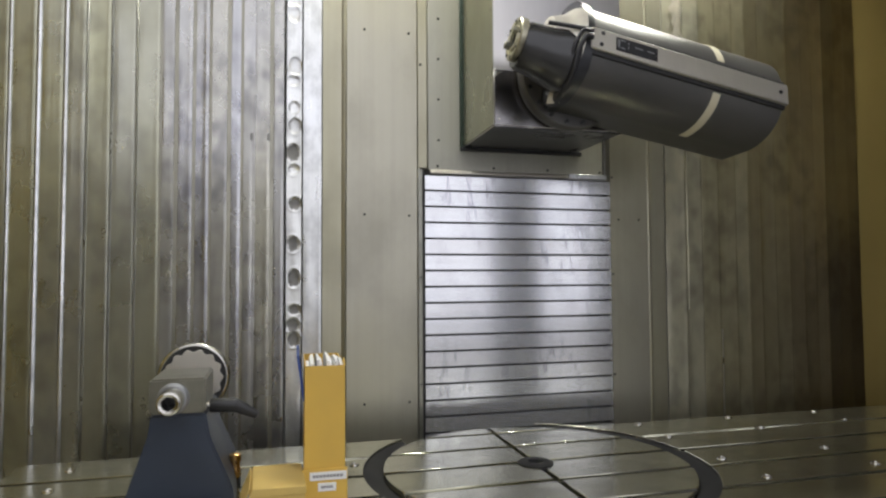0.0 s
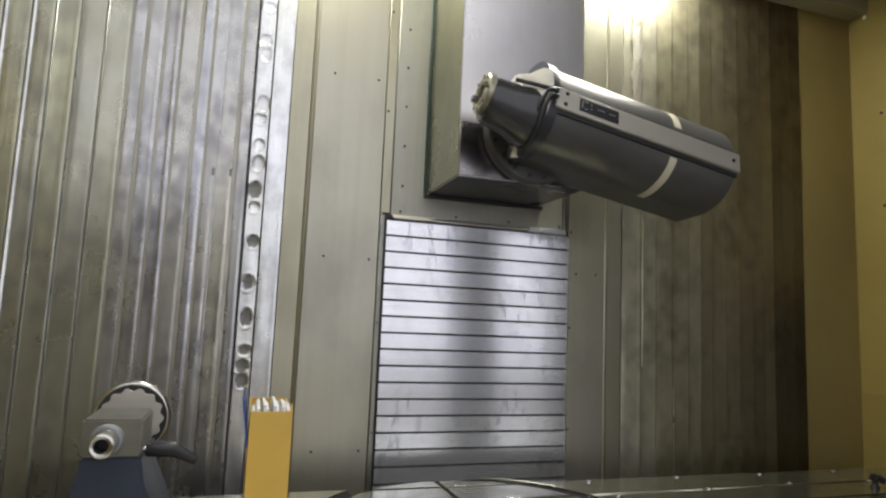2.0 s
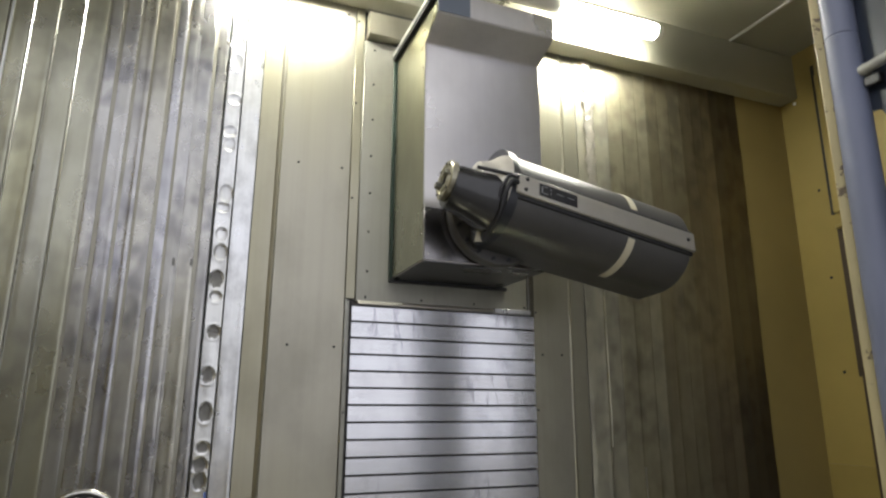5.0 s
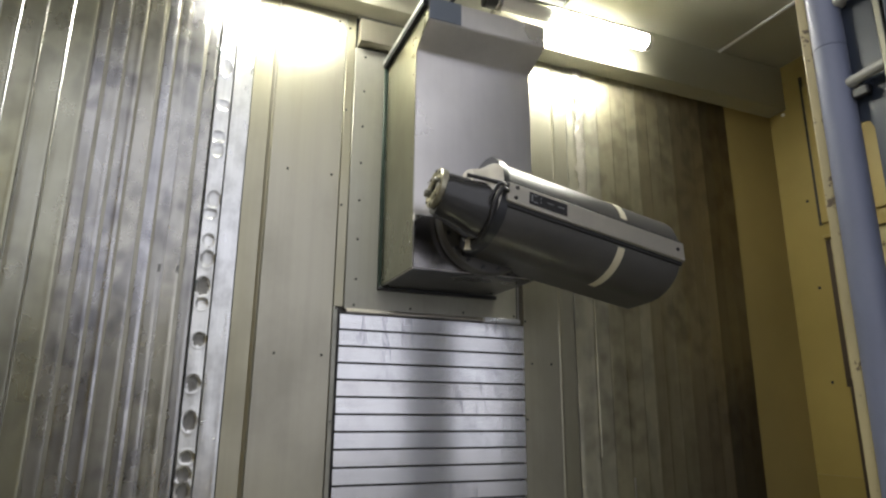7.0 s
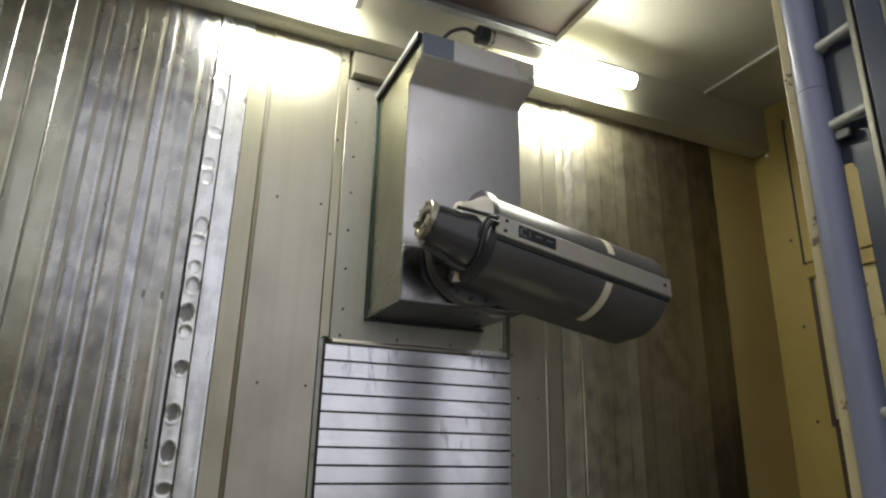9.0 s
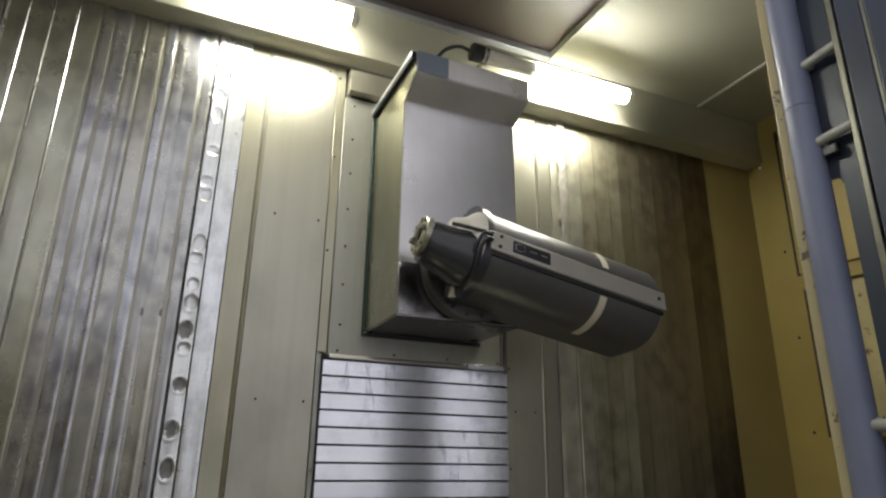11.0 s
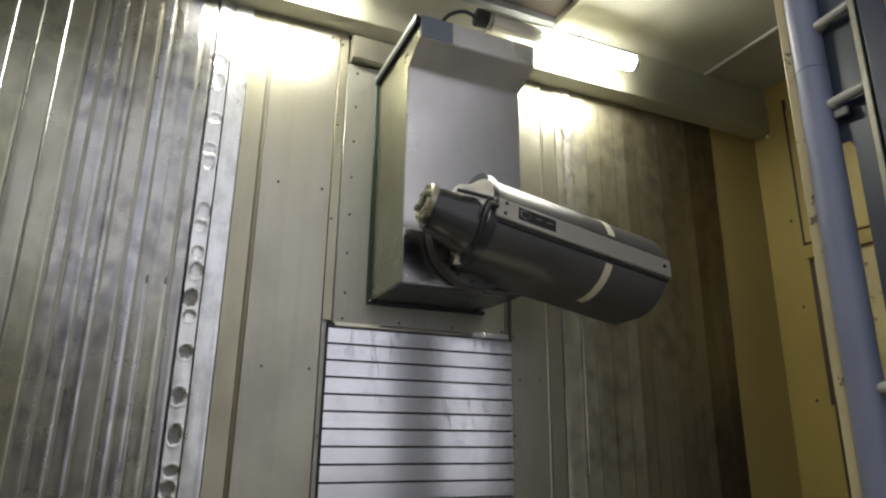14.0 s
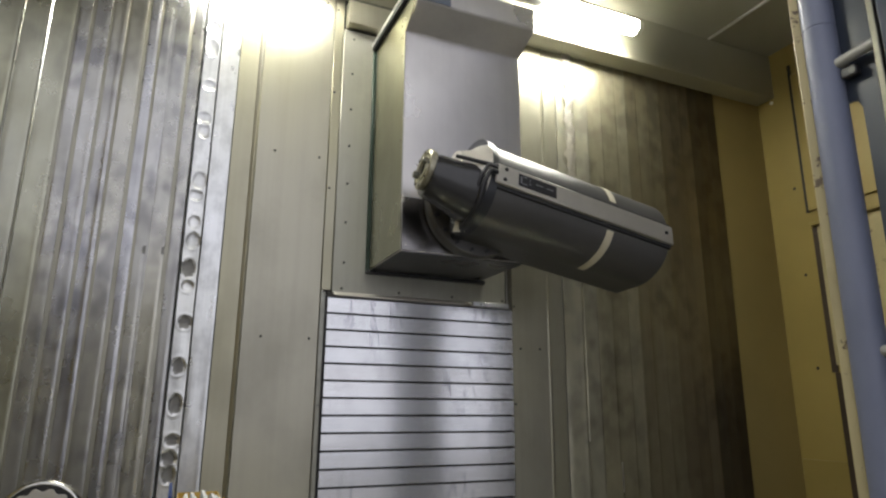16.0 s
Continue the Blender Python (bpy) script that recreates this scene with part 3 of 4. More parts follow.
for y, z in ((-0.143, 1.495), (-0.142, 1.076), (-0.139, 0.652)):
    piece("bolt", HOLE, wall_right, 2.69, y, z)
part("bright_screw", bm_turned([(0, 0), (0.009, 0), (0.009, 0.003), (0, 0.004)], pose(2.69, -0.081, 1.972, 0, -90, 0), 12), M_PAPER, wall_right)
part("low_strip", bm_box(2.684, 2.69, -0.6, -0.01, -0.4, 0.26, 0.002), M_YELLOW, wall_right)

# ---- tubular door frame with bars ----
DS = 1.28
DZ0, DZ1 = 0.5 + (Z_LOW - 0.5) / DS, 0.5 + (Z_TOP - 0.002 - 0.5) / DS
door = thing("door_frame", "blue-grey tubular machine door frame with round cross bars", "door frame", at=pose(0.006, -2.1 + 2.1 * DS, 0.5 - 0.5 * DS) @ Matrix.Scale(DS, 4))
part("upright_tube", bm_turned([(0, DZ0), (0.029, DZ0), (0.029, 1.180), (0.0278, 1.181), (0.0278, 1.184), (0.029, 1.185), (0.029, DZ1), (0, DZ1)], pose(1.093, -1.397, 0), 40), M_TUBE, door, "blue-grey painted steel tube")
part("edge_flange", bm_prism([(1.0685, -1.3600), (1.0830, -1.3830), (1.0865, -1.3805), (1.0725, -1.3575)], "z", DZ0, DZ1, 0.001), M_CREAMWORN, door, "cream edge strip with flaking paint")
for z in (1.270, 1.100, 0.575, 0.08, 1.75):
    part("cross_bar", bm_tube([(1.090, -1.425, z), (1.085, -1.46, z), (1.080, -1.505, z)], 0.0098, 16), M_BAR, door, "pale round bar")
    part("weld", bm_turned([(0.0098, 0), (0.0135, 0), (0.0105, 0.007), (0.0098, 0.007)], look((1.0935, -1.430, z), (1.088, -1.405, z)), 18), M_BAR, door)
part("flat_upright", bm_box(1.066, 1.104, -1.512, -1.500, DZ0, DZ1, 0.002), M_GROUND, door, "scuffed dark steel flat bar")
part("frame_post", bm_box(1.058, 1.110, -1.565, -1.520, DZ0, DZ1, 0.004), M_TUBEDARK, door, "dark blue square post")
part("bright_edge", bm_box(1.056, 1.060, -1.572, -1.566, DZ0, DZ1, 0.001), M_GROUND, door)
part("frame_post", bm_box(1.050, 1.110, -1.640, -1.574, DZ0, DZ1, 0.004), M_TUBEDARK, door, "dark blue square post")
part("bright_edge", bm_box(1.046, 1.050, -1.652, -1.642, DZ0, DZ1, 0.001), M_GROUND, door)
part("frame_post", bm_box(1.030, 1.100, -1.80, -1.655, DZ0, DZ1, 0.004), M_TUBEDARK, door)
part("clip", bm_box(1.085, 1.100, -1.458, -1.428, 1.064, 1.084, 0.003), M_BLACK, door)
web = [(-1.500, DZ0), (-1.446, DZ0), (-1.446, 1.005), (-1.440, 1.020), (-1.432, 1.024), (-1.418, 1.024), (-1.418, DZ1), (-1.500, DZ1)]
part("web_plate", bm_prism(web, "x", 1.105, 1.110), M_BLUEGREY, door, "dark blue-grey plate between the uprights")

# ---- carriage plate on the back wall ----
carriage = thing("carriage_plate", "grey steel carriage plate screwed behind the ram housing", "machine cover")
part("plate", bm_box(0.5085, 1.1775, -0.012, 0.006, 0.848, 1.853, 0.002), M_CARRIAGE, carriage)
part("dark_edge", bm_box(1.178, 1.184, -0.008, 0.006, 0.848, 2.06), M_DARK, carriage)
part("drip_lip", bm_prism([(-0.012, 0.852), (-0.030, 0.840), (-0.030, 0.836), (-0.012, 0.846)], "x", 0.515, 1.182), M_HEADLIGHT, carriage, "thin folded drip edge")
part("lip_plate", bm_box(1.03, 1.182, -0.034, -0.0125, 0.834, 0.850, 0.001), M_DENTED, carriage, "short bright strip")
for z in [0.955 + 0.1437 * k for k in range(7)]:
    piece("bolt", SCREW, carriage, 0.5465, -0.012, z)
for x in (0.543, 0.749, 0.955, 1.165):
    piece("bolt", SCREW, carriage, x, -0.012, 0.864)

# ---- ram housing with its hood ----
X0, X1, YB = 0.637, 1.067, -0.340
ram = thing("ram_housing", "brushed grey steel ram housing with an overhanging hood", "machine housing")
SIDE = [(-0.012, 0.935), (YB, 0.935), (YB, 1.682), (YB - 0.11, 1.733), (YB - 0.11, 1.816), (-0.012, 1.812)]
part("housing", bm_prism(SIDE, "x", X0, X1, 0.0025, 2), M_RAM, ram)
# added sheet: the side's dim reflection is put into its colour
part("side_sheet", bm_prism([(-0.03, 0.938), (YB + 0.002, 0.938), (YB + 0.002, 1.683), (YB - 0.108, 1.735), (YB - 0.108, 1.783), (-0.03, 1.783)], "x", X0 - 0.0022, X0 - 0.0003), M_RAMSIDE, ram, "thin olive sheet giving the ram side its shaded tone")
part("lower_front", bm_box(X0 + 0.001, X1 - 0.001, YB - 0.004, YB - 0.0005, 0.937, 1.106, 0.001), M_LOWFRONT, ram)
# black plate added so the housing's underside looks shaded
part("bottom_plate", bm_box(X0 + 0.003, X1 - 0.003, YB + 0.003, -0.016, 0.9315, 0.9345), M_RING, ram, "added plate coloured dark for the shaded underside")
part("top_lip", bm_prism([(X0 - 0.020, 1.798), (X0 - 0.0185, 1.798), (X0 - 0.0185, 1.8105), (X0 + 0.002, 1.8105), (X0 + 0.002, 1.8125), (X0 - 0.020, 1.8125)], "y", YB - 0.109, -0.016), M_RAM, ram, "folded lip along the top edge")
# shadow below the overhanging lip, built as a black strip
part("shadow_seal", bm_box(X0 - 0.0180, X0 - 0.0024, YB - 0.107, -0.018, 1.7835, 1.8100), M_RINGMATT, ram, "black strip coloured as the shadow under the folded lip")
part("film_patch", bm_box(X0 + 0.002, X0 + 0.113, YB - 0.1125, YB - 0.1095, 1.736, 1.814), paint("blue_film", (0.17, 0.20, 0.25), 0.05, 0.4), ram, "bluish protective film")
part("seal", bm_box(X0 - 0.014, X0 - 0.001, -0.022, -0.0125, 0.922, 1.80, 0.002), M_GREEN, ram, "dark green sealing edge")
part("seal", bm_box(X0 - 0.014, X1 + 0.02, -0.026, -0.0125, 0.920, 0.934, 0.002), M_BLACK, ram, "black sealing edge")
for z in (1.02, 1.30, 1.60):
    part("rivet", bm_turned([(0, 0), (0.004, 0), (0.003, 0.002), (0, 0.0025)], pose(X0 - 0.002, YB + 0.02, z, 0, -90, 0), 10), M_NOSE, ram)
for x, z in ((X0 + 0.015, 0.954), (X0 + 0.015, 1.094)):
    part("rivet", bm_turned([(0, 0), (0.004, 0), (0.003, 0.002), (0, 0.0025)], pose(x, YB - 0.004, z, 90, 0, 0), 10), M_NOSE, ram)

# ---- swivelling milling head ----
HX, HY, HZ, HA = 0.805, YB - 0.105, 1.0965, 10.5
head = thing("milling_head", "dark grey swivel milling head with bright bar and beige bands", "milling head", at=pose(HX, HY, HZ, 0, HA, 0))
R = 0.145


def shell(r, cut, top=1.22, low=0.77, n=26):
    """Round outline in y, z: full above, flatter below, cut flat behind with a sharp lower edge."""
    a = math.acos(cut / r)
    up = [(r * math.cos(t), top * r * math.sin(t)) for t in np.linspace(a, math.pi, n)]
    down = [(r * math.cos(t), low * r * math.sin(t)) for t in np.linspace(math.pi, 1.5 * math.pi, n)][1:]
    return up + down + [(cut, -0.815 * r)]


part("body", bm_prism(shell(R, 0.098), "x", 0.028, 0.660, 0.003), M_HEAD, head, "dark grey painted shell")
part("collar", bm_prism(shell(R + 0.009, 0.100), "x", -0.004, 0.030, 0.004, 2), M_RING, head, "black glossy collar ring")
bar = bm_box(0.018, 0.668, -0.014, 0.012, -0.033, 0.033, 0.003)
bar.transform(pose(0, -0.139, 0.034, -13, 0, 0))
part("face_bar", bar, M_HEADLIGHT, head, "light brushed metal bar")
gap = bm_box(0.024, 0.662, -0.008, 0.01, -0.006, 0.006)
gap.transform(pose(0, -0.143, -0.004, -4, 0, 0))
part("dark_gap", gap, M_DARK, head)
gap = bm_box(0.024, 0.662, -0.006, 0.01, -0.004, 0.004)
gap.transform(pose(0, -0.130, 0.072, -26, 0, 0))
part("dark_gap", gap, M_DARK, head)
FACE = pose(0, -0.139, 0.034, -13, 0, 0)
lab = bm_box(0.092, 0.222, -0.0165, -0.0135, -0.021, 0.021, 0.001)
lab.transform(FACE)
label_plate = part("label_plate", lab, M_BLACK, head, "black label plate with pale marks")
for u, w, h, v in ((0.098, 0.004, 0.024, 0.0), (0.105, 0.014, 0.003, 0.012), (0.105, 0.014, 0.003, -0.012), (0.128, 0.003, 0.006, 0.008), (0.128, 0.003, 0.006, -0.006), (0.150, 0.024, 0.003, 0.001), (0.188, 0.022, 0.003, 0.001)):
    b = bm_box(u, u + w, -0.0172, -0.0160, v - h / 2, v + h / 2)
    b.transform(FACE)
    part("mark", b, M_GALV, label_plate)
for u, v in ((0.052, 0.020), (0.048, -0.017), (0.640, 0.002)):
    part("screw", bm_turned([(0, 0), (0.0065, 0), (0.0055, 0.003), (0, 0.003)], FACE @ pose(u, -0.0138, v, 90, 0, 0), 12), M_DARK, head)
for a0, a1, k, u in ((92, 150, 1.22, 0.432), (188, 268, 0.77, 0.420)):
    pts = [radians(a) for a in np.linspace(a0, a1, 18)]
    ring = [(r * math.cos(t), k * r * math.sin(t)) for r, seq in ((R + 0.0015, pts), (R - 0.003, pts[::-1])) for t in seq]
    part("band", bm_prism(ring, "x", u, u + 0.025), M_BAND, head, "beige tape band")
# spindle nose
SP = pose(0, -0.060, 0.012, 0, -90, 0)     # local z towards the nose
part("bell", bm_turned([(0.0, 0.0), (0.118, 0.0), (0.114, 0.010), (0.100, 0.026), (0.088, 0.040), (0.080, 0.058), (0.074, 0.076), (0.0, 0.080)], pose(0, -0.045, 0.032, 0, -90, 0), 56), M_HEADLIGHT, head, "bright machined bell of the spindle")
part("collar_rim", bm_turned([(0.094, 0.0), (0.130, 0.0), (0.130, 0.008), (0.124, 0.016), (0.100, 0.018), (0.094, 0.012)], pose(-0.002, -0.022, 0.002, 0, -90, 0), 60), M_RING, head, "black bolted rim")
part("nose_housing", bm_turned([(0.0, 0.004), (0.092, 0.004), (0.093, 0.020), (0.088, 0.050), (0.079, 0.076), (0.072, 0.110), (0.069, 0.140), (0.063, 0.155), (0.0, 0.158)], pose(0, -0.063, -0.014, 0, -86, 0), 56), M_HEADGLOSS, head, "dark glossy spindle nose housing")
nose = part("nose_ring", bm_turned([(0.024, 0.150), (0.061, 0.150), (0.061, 0.168), (0.057, 0.172), (0.047, 0.172), (0.046, 0.169), (0.038, 0.169), (0.036, 0.174), (0.026, 0.174), (0.024, 0.150)], SP, 48), M_RINGFACE, head, "worn pale nose ring")
part("bore", bm_turned([(0.0, 0.150), (0.0245, 0.150), (0.0245, 0.166), (0.020, 0.160), (0.0, 0.158)], SP, 32), M_DARK, nose)
for a in (20, 200):
    part("drive_key", bm_box(-0.008, 0.008, 0.024, 0.040, 0.168, 0.186, 0.001), M_GROUND, nose).matrix_basis = SP @ pose(0, 0, 0, 0, 0, a)
for k in range(8):
    part("screw", bm_turned([(0, 0.1715), (0.004, 0.1715), (0.004, 0.1745), (0, 0.1745)], SP @ pose(0.052 * math.cos(k * math.pi / 4), 0.052 * math.sin(k * math.pi / 4), 0), 8), M_DARK, nose)
for k in range(14):
    t = radians(70 + k * 15.5)
    part("screw", bm_turned([(0, 0), (0.005, 0), (0.004, 0.004), (0, 0.004)], pose(-0.004, 0.144 * math.cos(t), (0.157 if math.sin(t) > 0 else 0.117) * math.sin(t), 0, -90, 0), 8), M_GROUND, head)
for pts, r in (([(-0.10, -0.122, 0.055), (-0.05, -0.142, 0.052), (0.0, -0.158, 0.050), (0.018, -0.160, 0.052)], 0.006),
               ([(0.016, -0.165, 0.030), (-0.008, -0.170, 0.022), (-0.018, -0.160, -0.02), (-0.016, -0.140, -0.075), (-0.02, -0.095, -0.115)], 0.0075),
               ([(0.016, -0.163, 0.044), (-0.015, -0.165, 0.040), (-0.028, -0.158, 0.0), (-0.030, -0.14, -0.05)], 0.005)):
    part("hose", bm_tube(spline(pts), r, 10), M_BLACK, head, "black hose")
foot = bm_prism([(-0.034, -0.134), (0.004, -0.122), (-0.030, -0.082)], "y", -0.035, -0.029)
part("gusset", foot, M_BAND, head, "pale triangular bracket")
# flange on the housing
flange = thing("swivel_flange", "dark round swivel flange on the ram housing", "flange", bm_turned([(0, 0.004), (0.168, 0.004), (0.172, 0.010), (0.172, 0.040), (0.166, 0.048), (0.12, 0.050), (0.0, 0.050)], pose(0.878, YB, 1.098, 90, 0, 0), 72), M_HEAD)
for k in range(18):
    t = 2 * math.pi * k / 18
    part("bolt", bm_turned([(0, 0.048), (0.007, 0.048), (0.007, 0.053), (0.004, 0.053), (0.003, 0.050), (0, 0.050)], pose(0.878 + 0.152 * math.cos(t), YB, 1.098 + 0.152 * math.sin(t), 90, 0, 0), 12), M_RING, flange)

# ---- machine table with T-slots and rotary table ----
CX, CY, RD, RO = 0.650, -0.600, 0.388, 0.438
SLOTS = [-0.283 - 0.1505 * k for k in range(6)]
SW = 0.009
table = thing("machine_table", "oily cast iron machine table with T-slots", "machine table", bm_box(-0.63, 2.62, -1.12, -0.265, -0.20, -0.035, 0.004), M_TABLE)


def arc_strip(xa, xb, ya, yb, r, side, z0, z1, out):
    """A table strip from ya to yb; one end follows the circle of radius r about the rotary table."""
    ys = np.linspace(ya, yb, 12)
    curve = []
    for y in ys:
        d = r * r - (y - CY) ** 2
        curve.append((CX + side * (math.sqrt(d) if d > 0 else 0.0), y, d > 0))
    if out:
        pts = [(x, y) for x, y, ok in curve if ok] if all(c[2] for c in curve) else [(x, y) for x, y, ok in curve]
        edge = xa if side < 0 else xb
        return [(edge, ya), *pts, (edge, yb)]
    edge = xa
    return [(edge, ya), *[(x, y) for x, y, ok in curve], (edge, yb)]


bands = [-0.265] + SLOTS[1:] + [-1.12]
for a, b in zip(bands, bands[1:]):
    ya, yb = b + (SW if b > -1.1 else 0), a - (SW if a < -0.27 else 0)
    for side in (-1, 1):
        poly = arc_strip(-0.63, 2.62, ya, yb, RO, side, 0, 0, True)
        part("table_strip", bm_prism(poly, "z", -0.034, 0.0, 0.0012), M_TABLE, table)
bolt_plug = mesh_of("plug", bm_turned([(0, 0.001), (0.007, 0.001), (0.0085, 0.003), (0.0115, 0.0025), (0.0125, 0.0), (0, -0.004)], None, 16), M_NOSE)
for x, ys in ((1.135, (-0.292, -0.455, -0.690, -0.847)), (1.480, (-0.284, -0.434, -0.674, -0.829)), (1.826, (-0.252 - 0.04, -0.417, -0.65, -0.80)), (2.17, (-0.292, -0.43)), (-0.491, (-0.346, -0.501)), (0.200, (-0.488,))):
    for y in ys:
        piece("plug", bolt_plug, table, x, y, 0.0005)

rotary = thing("rotary_table", "round cast iron rotary table with T-slots in a black ring", "rotary table", bm_turned([(0, -0.033), (RD, -0.033), (RD, -0.024), (0, -0.024)], pose(CX, CY, 0), 96), M_DARK)
dbands = [CY + RD - 0.002] + SLOTS[:5] + [CY - RD + 0.002]
for a, b in zip(dbands, dbands[1:]):
    ya, yb = b + (SW if b > CY - RD + 0.01 else 0), a - (SW if a < CY + RD - 0.01 else 0)
    for side in (-1, 1):
        ys = np.linspace(ya, yb, 12)
        lim = [math.sqrt(max(RD * RD - (y - CY) ** 2, 1e-4)) for y in ys]
        xin = CX + side * 0.008
        poly = [(xin, ya), *[(CX + side * max(d, 0.012), y) for d, y in zip(lim, ys)], (xin, yb)]
        part("table_segment", bm_prism(poly, "z", -0.024, 0.001, 0.0012), M_TABLE, rotary)
part("hub", bm_turned([(0.018, -0.01), (0.045, -0.01), (0.045, 0.004), (0.040, 0.006), (0.020, 0.006), (0.018, -0.01)], pose(CX, CY, 0), 40), M_RINGMATT, rotary, "dark centre bush")
ring = bm_turned([(RD + 0.002, -0.033), (RO - 0.001, -0.033), (RO - 0.001, -0.006), (RO - 0.010, -0.003), (RD + 0.012, -0.012), (RD + 0.002, -0.014), (RD + 0.002, -0.033)], None, 120)
bmesh.ops.delete(ring, geom=[v for v in ring.verts if 64 < math.degrees(math.atan2(v.co.y, v.co.x)) < 131], context="VERTS")
ring.transform(pose(CX, CY, 0))
part("ring", ring, M_RINGMATT, rotary, "black sealing ring, open towards the back")
arc = [radians(a) for a in np.linspace(8, 68, 30)]
part("ring_edge", bm_tube([(CX + (RO - 0.004) * math.cos(t), CY + (RO - 0.004) * math.sin(t), 0.001) for t in arc], 0.003, 8), M_NOSE, rotary, "bright worn edge")

# ---- tailstock ----
tail = thing("tailstock", "blue-grey tailstock with bare steel head and handwheel on the table", "tailstock")
part("base", bm_prism([(-0.284, 0.001), (-0.074, 0.001), (-0.074, 0.030), (-0.080, 0.058), (-0.122, 0.155), (-0.131, 0.205), (-0.236, 0.205), (-0.240, 0.165), (-0.276, 0.058), (-0.284, 0.030)], "y", -0.752, -0.53, 0.004, 2), M_BLUEGREY, tail, "blue-grey painted casting")
part("clamp_foot", bm_join(bm_box(-0.275, -0.205, -0.80, -0.752, 0.001, 0.034, 0.004), bm_box(-0.170, -0.098, -0.80, -0.752, 0.001, 0.034, 0.004)), M_BLUEGREY, tail)
part("clamp_bolt", bm_turned([(0, 0), (0.016, 0), (0.016, 0.024), (0.010, 0.026), (0, 0.026)], pose(-0.188, -0.785, 0.008), 6), M_RING, tail)
part("head_block", bm_box(-0.237, -0.131, -0.758, -0.60, 0.207, 0.277, 0.004, 2), M_GROUND, tail, "bare ground steel block")
part("quill_collar", bm_turned([(0.020, 0), (0.031, 0), (0.031, 0.006), (0.027, 0.010), (0.020, 0.010)], pose(-0.192, -0.758, 0.238, 90, 0, 0), 36), M_GALV, tail)
part("quill", bm_turned([(0.0135, 0.0), (0.024, 0.0), (0.024, 0.040), (0.022, 0.058), (0.0185, 0.060), (0.0135, 0.058), (0.0125, 0.01), (0, 0.01)], pose(-0.192, -0.758, 0.238, 90, 0, 0), 36), M_NOSE, tail, "bright quill with open bore")
part("quill_bore", bm_turned([(0, 0.0), (0.0135, 0.0), (0.0135, 0.057), (0.0115, 0.0575), (0.010, 0.03), (0, 0.03)], pose(-0.192, -0.758, 0.238, 90, 0, 0), 28), M_DARK, tail)
part("spindle_shaft", bm_turned([(0, 0), (0.016, 0), (0.016, 0.12), (0, 0.12)], pose(-0.184, -0.60, 0.245, -90, 0, 0), 24), M_GROUND, tail)
WX, WZ = -0.187, 0.238
hw = part("handwheel", bm_turned([(0.0, 0.0), (0.028, 0.0), (0.034, 0.008), (0.074, 0.010), (0.074, 0.020), (0.0, 0.020)], pose(WX, -0.49, WZ, -90, 0, 0), 64), M_HEADLIGHT, tail, "steel handwheel with finger grips")
part("rim", bm_turned([(0.076 + 0.0085 * math.cos(t), 0.012 + 0.011 * math.sin(t)) for t in np.linspace(0, 2 * math.pi, 15)], pose(WX, -0.49, WZ, -90, 0, 0), 72), M_NOSE, hw, "polished round rim")
scallop = [(WX + (0.0655 + 0.0035 * math.cos(14 * t)) * math.cos(t), WZ + (0.0655 + 0.0035 * math.cos(14 * t)) * math.sin(t)) for t in np.linspace(0, 2 * math.pi, 168, endpoint=False)]
part("web", bm_prism(scallop, "y", -0.4945, -0.4905, 0.0008), M_HEADLIGHT, hw, "grey disc with scalloped finger grips")
part("recess", bm_turned([(0.050, -0.0002), (0.0745, -0.0002), (0.0745, -0.0012), (0.050, -0.0012)], pose(WX, -0.49, WZ, -90, 0, 0), 64), M_DARK, hw)
lever = part("clamp_lever", bm_turned([(0, 0), (0.0130, 0), (0.0145, 0.003), (0.0150, 0.048), (0.0142, 0.056), (0.010, 0.060), (0, 0.060)], pose(-0.127, -0.716, 0.213, 0, 92, 0), 24), M_BLACK, tail, "black clamping lever")
handle = bm_turned([(0, 0.0), (0.0135, 0.0), (0.0140, 0.010), (0.0115, 0.030), (0.0095, 0.046), (0.0085, 0.052), (0.0, 0.055)], pose(-0.078, -0.722, 0.214, 0, 118, 0) @ Matrix.Diagonal((1.0, 0.62, 1.0, 1.0)), 24)
part("lever_grip", handle, M_BLACK, lever)
part("lever_stud", bm_turned([(0, 0), (0.006, 0), (0.006, 0.02), (0, 0.02)], pose(-0.134, -0.715, 0.213, 0, 90, 0), 14), M_NOSE, lever)

fitting = thing("hose_coupling", "brass quick hose coupling standing beside the tailstock", "hose coupling", at=pose(-0.080, -0.645, -0.0005) @ Matrix.Diagonal((1.12, 1.12, 0.95, 1)))
part("stem", bm_turned([(0, 0.001), (0.016, 0.001), (0.016, 0.012), (0.010, 0.014), (0.009, 0.045), (0, 0.045)], None, 20), M_NOSE, fitting)
part("sleeve", bm_turned([(0, 0.045), (0.0105, 0.045), (0.012, 0.050), (0.012, 0.062), (0.010, 0.064), (0.010, 0.078), (0.012, 0.080), (0.0115, 0.095), (0.006, 0.099), (0, 0.099)], None, 20), M_BRASS, fitting, "brass knurled sleeve")
part("rubber_ring", bm_turned([(0.0085, 0.020), (0.0115, 0.020), (0.0115, 0.040), (0.0085, 0.040)], None, 20), M_BLACK, fitting)

# ---- black star knob near the end of the table ----
knob = thing("star_knob", "black star-shaped clamping knob lying on the machine table", "knob", at=pose(2.082, -0.520, 0.0))
lobes = [((0.017 + 0.007 * math.cos(5 * a)) * math.cos(a), (0.017 + 0.007 * math.cos(5 * a)) * math.sin(a)) for a in np.linspace(0, 2 * math.pi, 40, endpoint=False)]
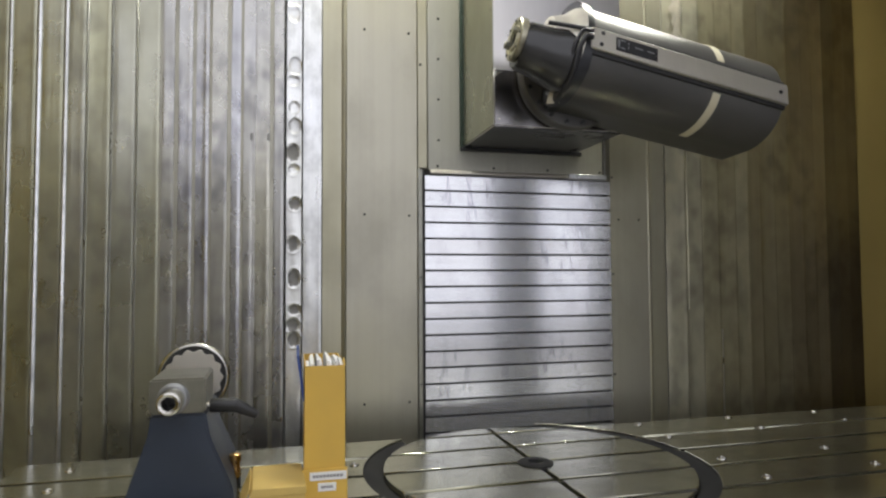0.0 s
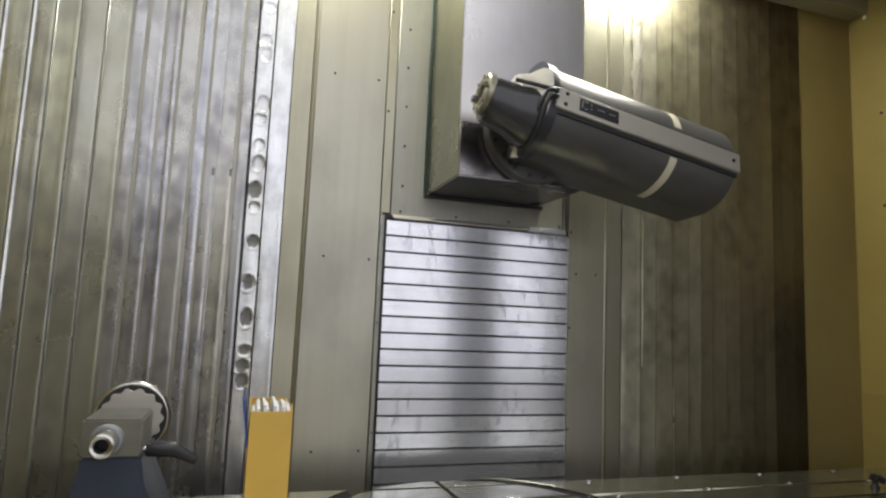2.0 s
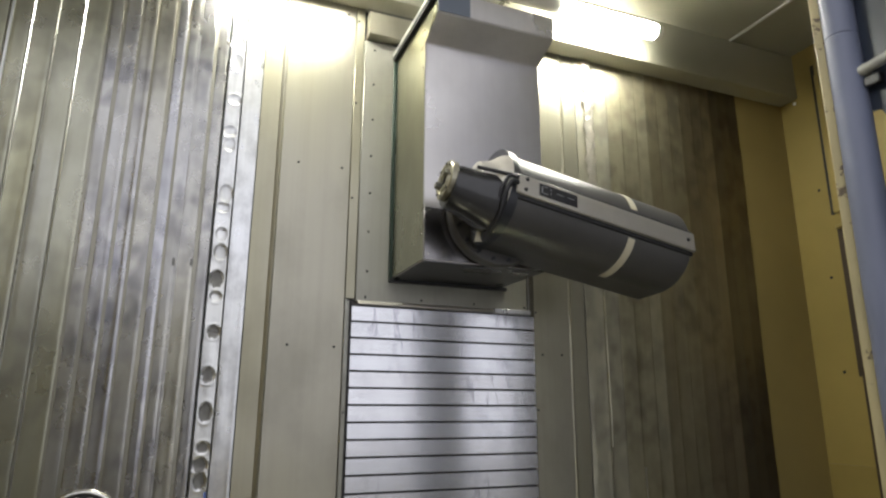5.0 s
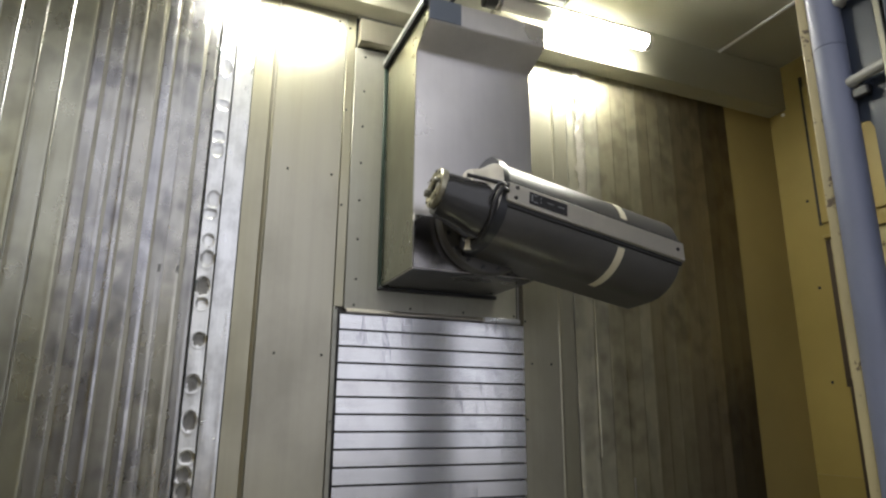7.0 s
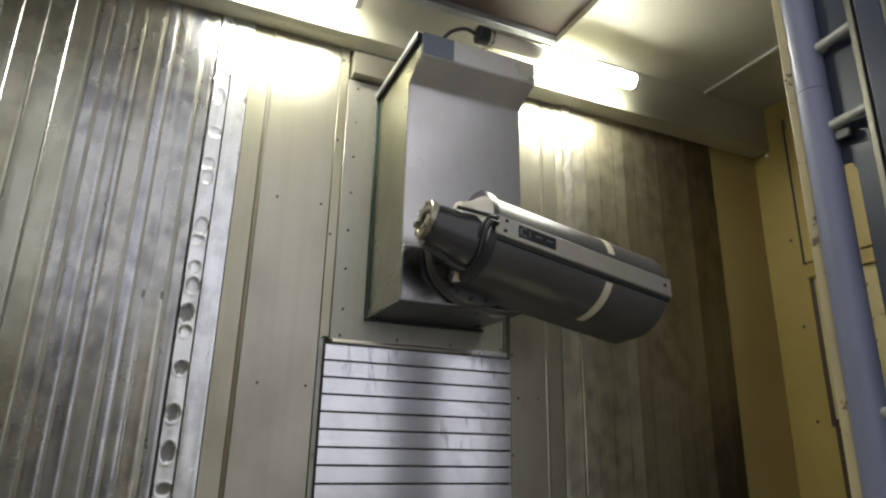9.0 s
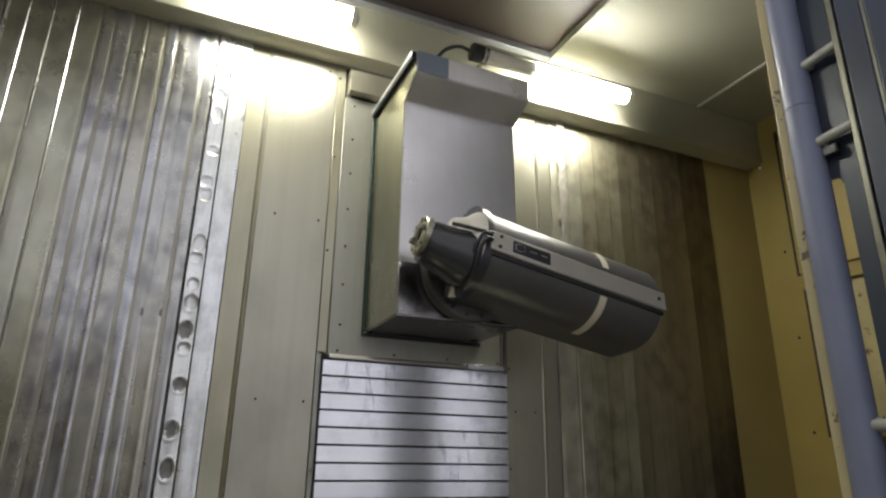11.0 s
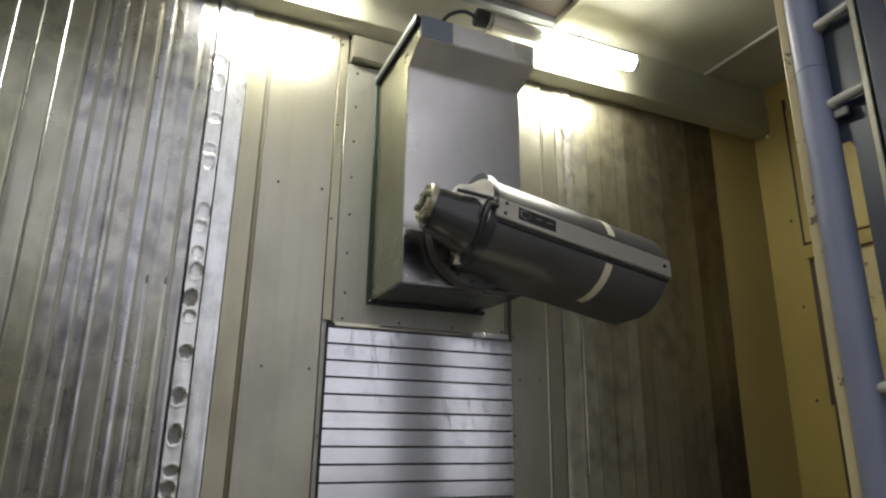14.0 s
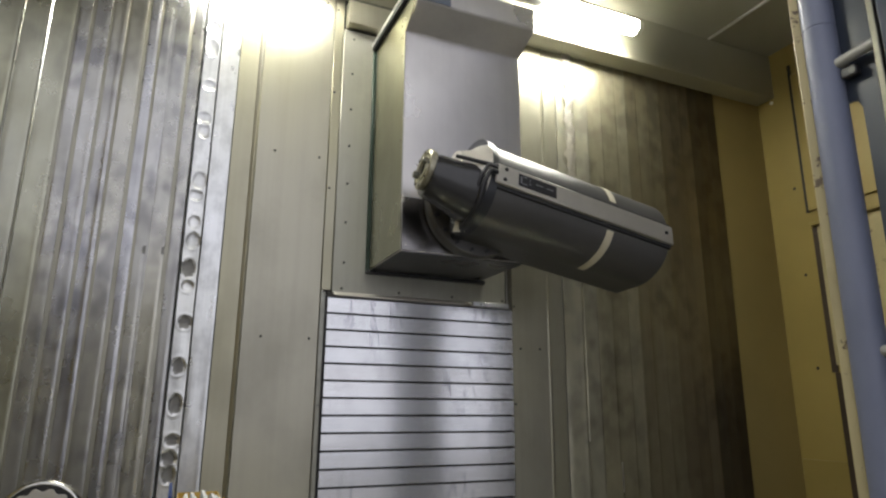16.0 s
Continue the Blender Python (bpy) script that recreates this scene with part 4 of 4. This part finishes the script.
top = bm_prism(lobes, "z", 0.020, 0.040, 0.004, 2)
top.transform(pose(0, 0, 0.004, 12, 8, 0))
part("grip", top, M_BLACK, knob)
part("stem", bm_turned([(0, 0.0), (0.015, 0.0), (0.013, 0.008), (0.009, 0.012), (0.009, 0.028), (0, 0.028)], None, 20), M_BLACK, knob)

# ---- yellow document box, papers and carton ----
docs = thing("document_box", "tall yellow card document box with loose papers, standing open", "document box", at=pose(0.0615, -0.850, 0.001, 0, 0, -1.5))
part("front", bm_box(0.0, 0.0785, 0.0, 0.002, 0, 0.303), M_CARD, docs)
part("side", bm_prism([(0.002, 0), (0.24, 0), (0.24, 0.300), (0.002, 0.303)], "x", 0.0, 0.002), M_CARD, docs)
part("side", bm_prism([(0.002, 0), (0.24, 0), (0.24, 0.300), (0.05, 0.302), (0.035, 0.314), (0.012, 0.312), (0.002, 0.303)], "x", 0.0765, 0.0785), M_CARD, docs)
part("back", bm_box(0.002, 0.0765, 0.238, 0.240, 0, 0.300), M_CARD, docs)
part("flap", bm_prism([(-0.0005, 0.235), (-0.003, 0.235), (-0.0160, 0.322), (-0.0115, 0.324)], "y", 0.004, 0.21), M_BLUECARD, docs, "blue card flap bent outwards")
part("bottom", bm_box(0.002, 0.0765, 0.002, 0.238, 0, 0.002), M_CARD, docs)
lip = bm_box(-0.0045, 0.0830, -0.0045, -0.0005, 0.0, 0.104, 0.001)
part("lid_sleeve", lip, M_CARD, docs, "lower yellow sleeve")
for z0, z1, u0, u1 in ((0.082, 0.098, 0.010, 0.081), (0.061, 0.077, 0.026, 0.061)):
    tag = part("label", bm_box(u0, u1, -0.006, -0.0045, z0, z1), M_PAPER, docs, "white printed label")
    zc = (z0 + z1) / 2
    for k in range(9 if u1 - u0 > 0.05 else 6):
        n = 9 if u1 - u0 > 0.05 else 6
        w = (u1 - u0 - 0.012) / n
        part("print_bar", bm_box(u0 + 0.006 + k * w, u0 + 0.006 + (k + 0.78) * w, -0.0064, -0.0060, zc - 0.0025, zc + 0.0025), M_INK, tag)
for k in range(12):
    x = 0.0655 + 0.0059 * k
    h = 0.297 + 0.010 * abs(math.sin(k * 1.9)) + (0.008 if k in (3, 7) else 0)
    bmp = bm_prism([(0, 0), (0.2, 0), (0.2, h - 0.012), (0.14, h - 0.004 + 0.004 * math.sin(k)), (0.06, h), (0.03, h - 0.004), (0, h - 0.003 * (k % 3))], "x", 0, 0.0056)
    thing("paper_sheaf", "loose white papers in the document box", "papers", bmp, M_PAPER, group="papers in the document box", at=pose(x, -0.842, 0.004, 0, 0.8 * math.sin(k * 2.3), -1.5))

carton = thing("carton", "small yellow card box lying beside the document box", "carton", at=pose(0.012, -0.862, 0.0, 0, 0, 1.5))
part("body", bm_box(-0.048, 0.046, -0.07, 0.07, 0.001, 0.086, 0.0015), M_CARDSIDE, carton)
part("lid", bm_prism([(-0.053, 0.086), (0.048, 0.086), (0.048, 0.100), (-0.046, 0.102)], "y", -0.073, 0.072, 0.001), M_CARDSIDE, carton)
flap = bm_box(-0.002, 0.0, -0.068, 0.068, -0.05, 0.0)
flap.transform(pose(-0.050, 0, 0.100, 0, 22, 0))
part("flap", flap, M_CARDSIDE, carton)
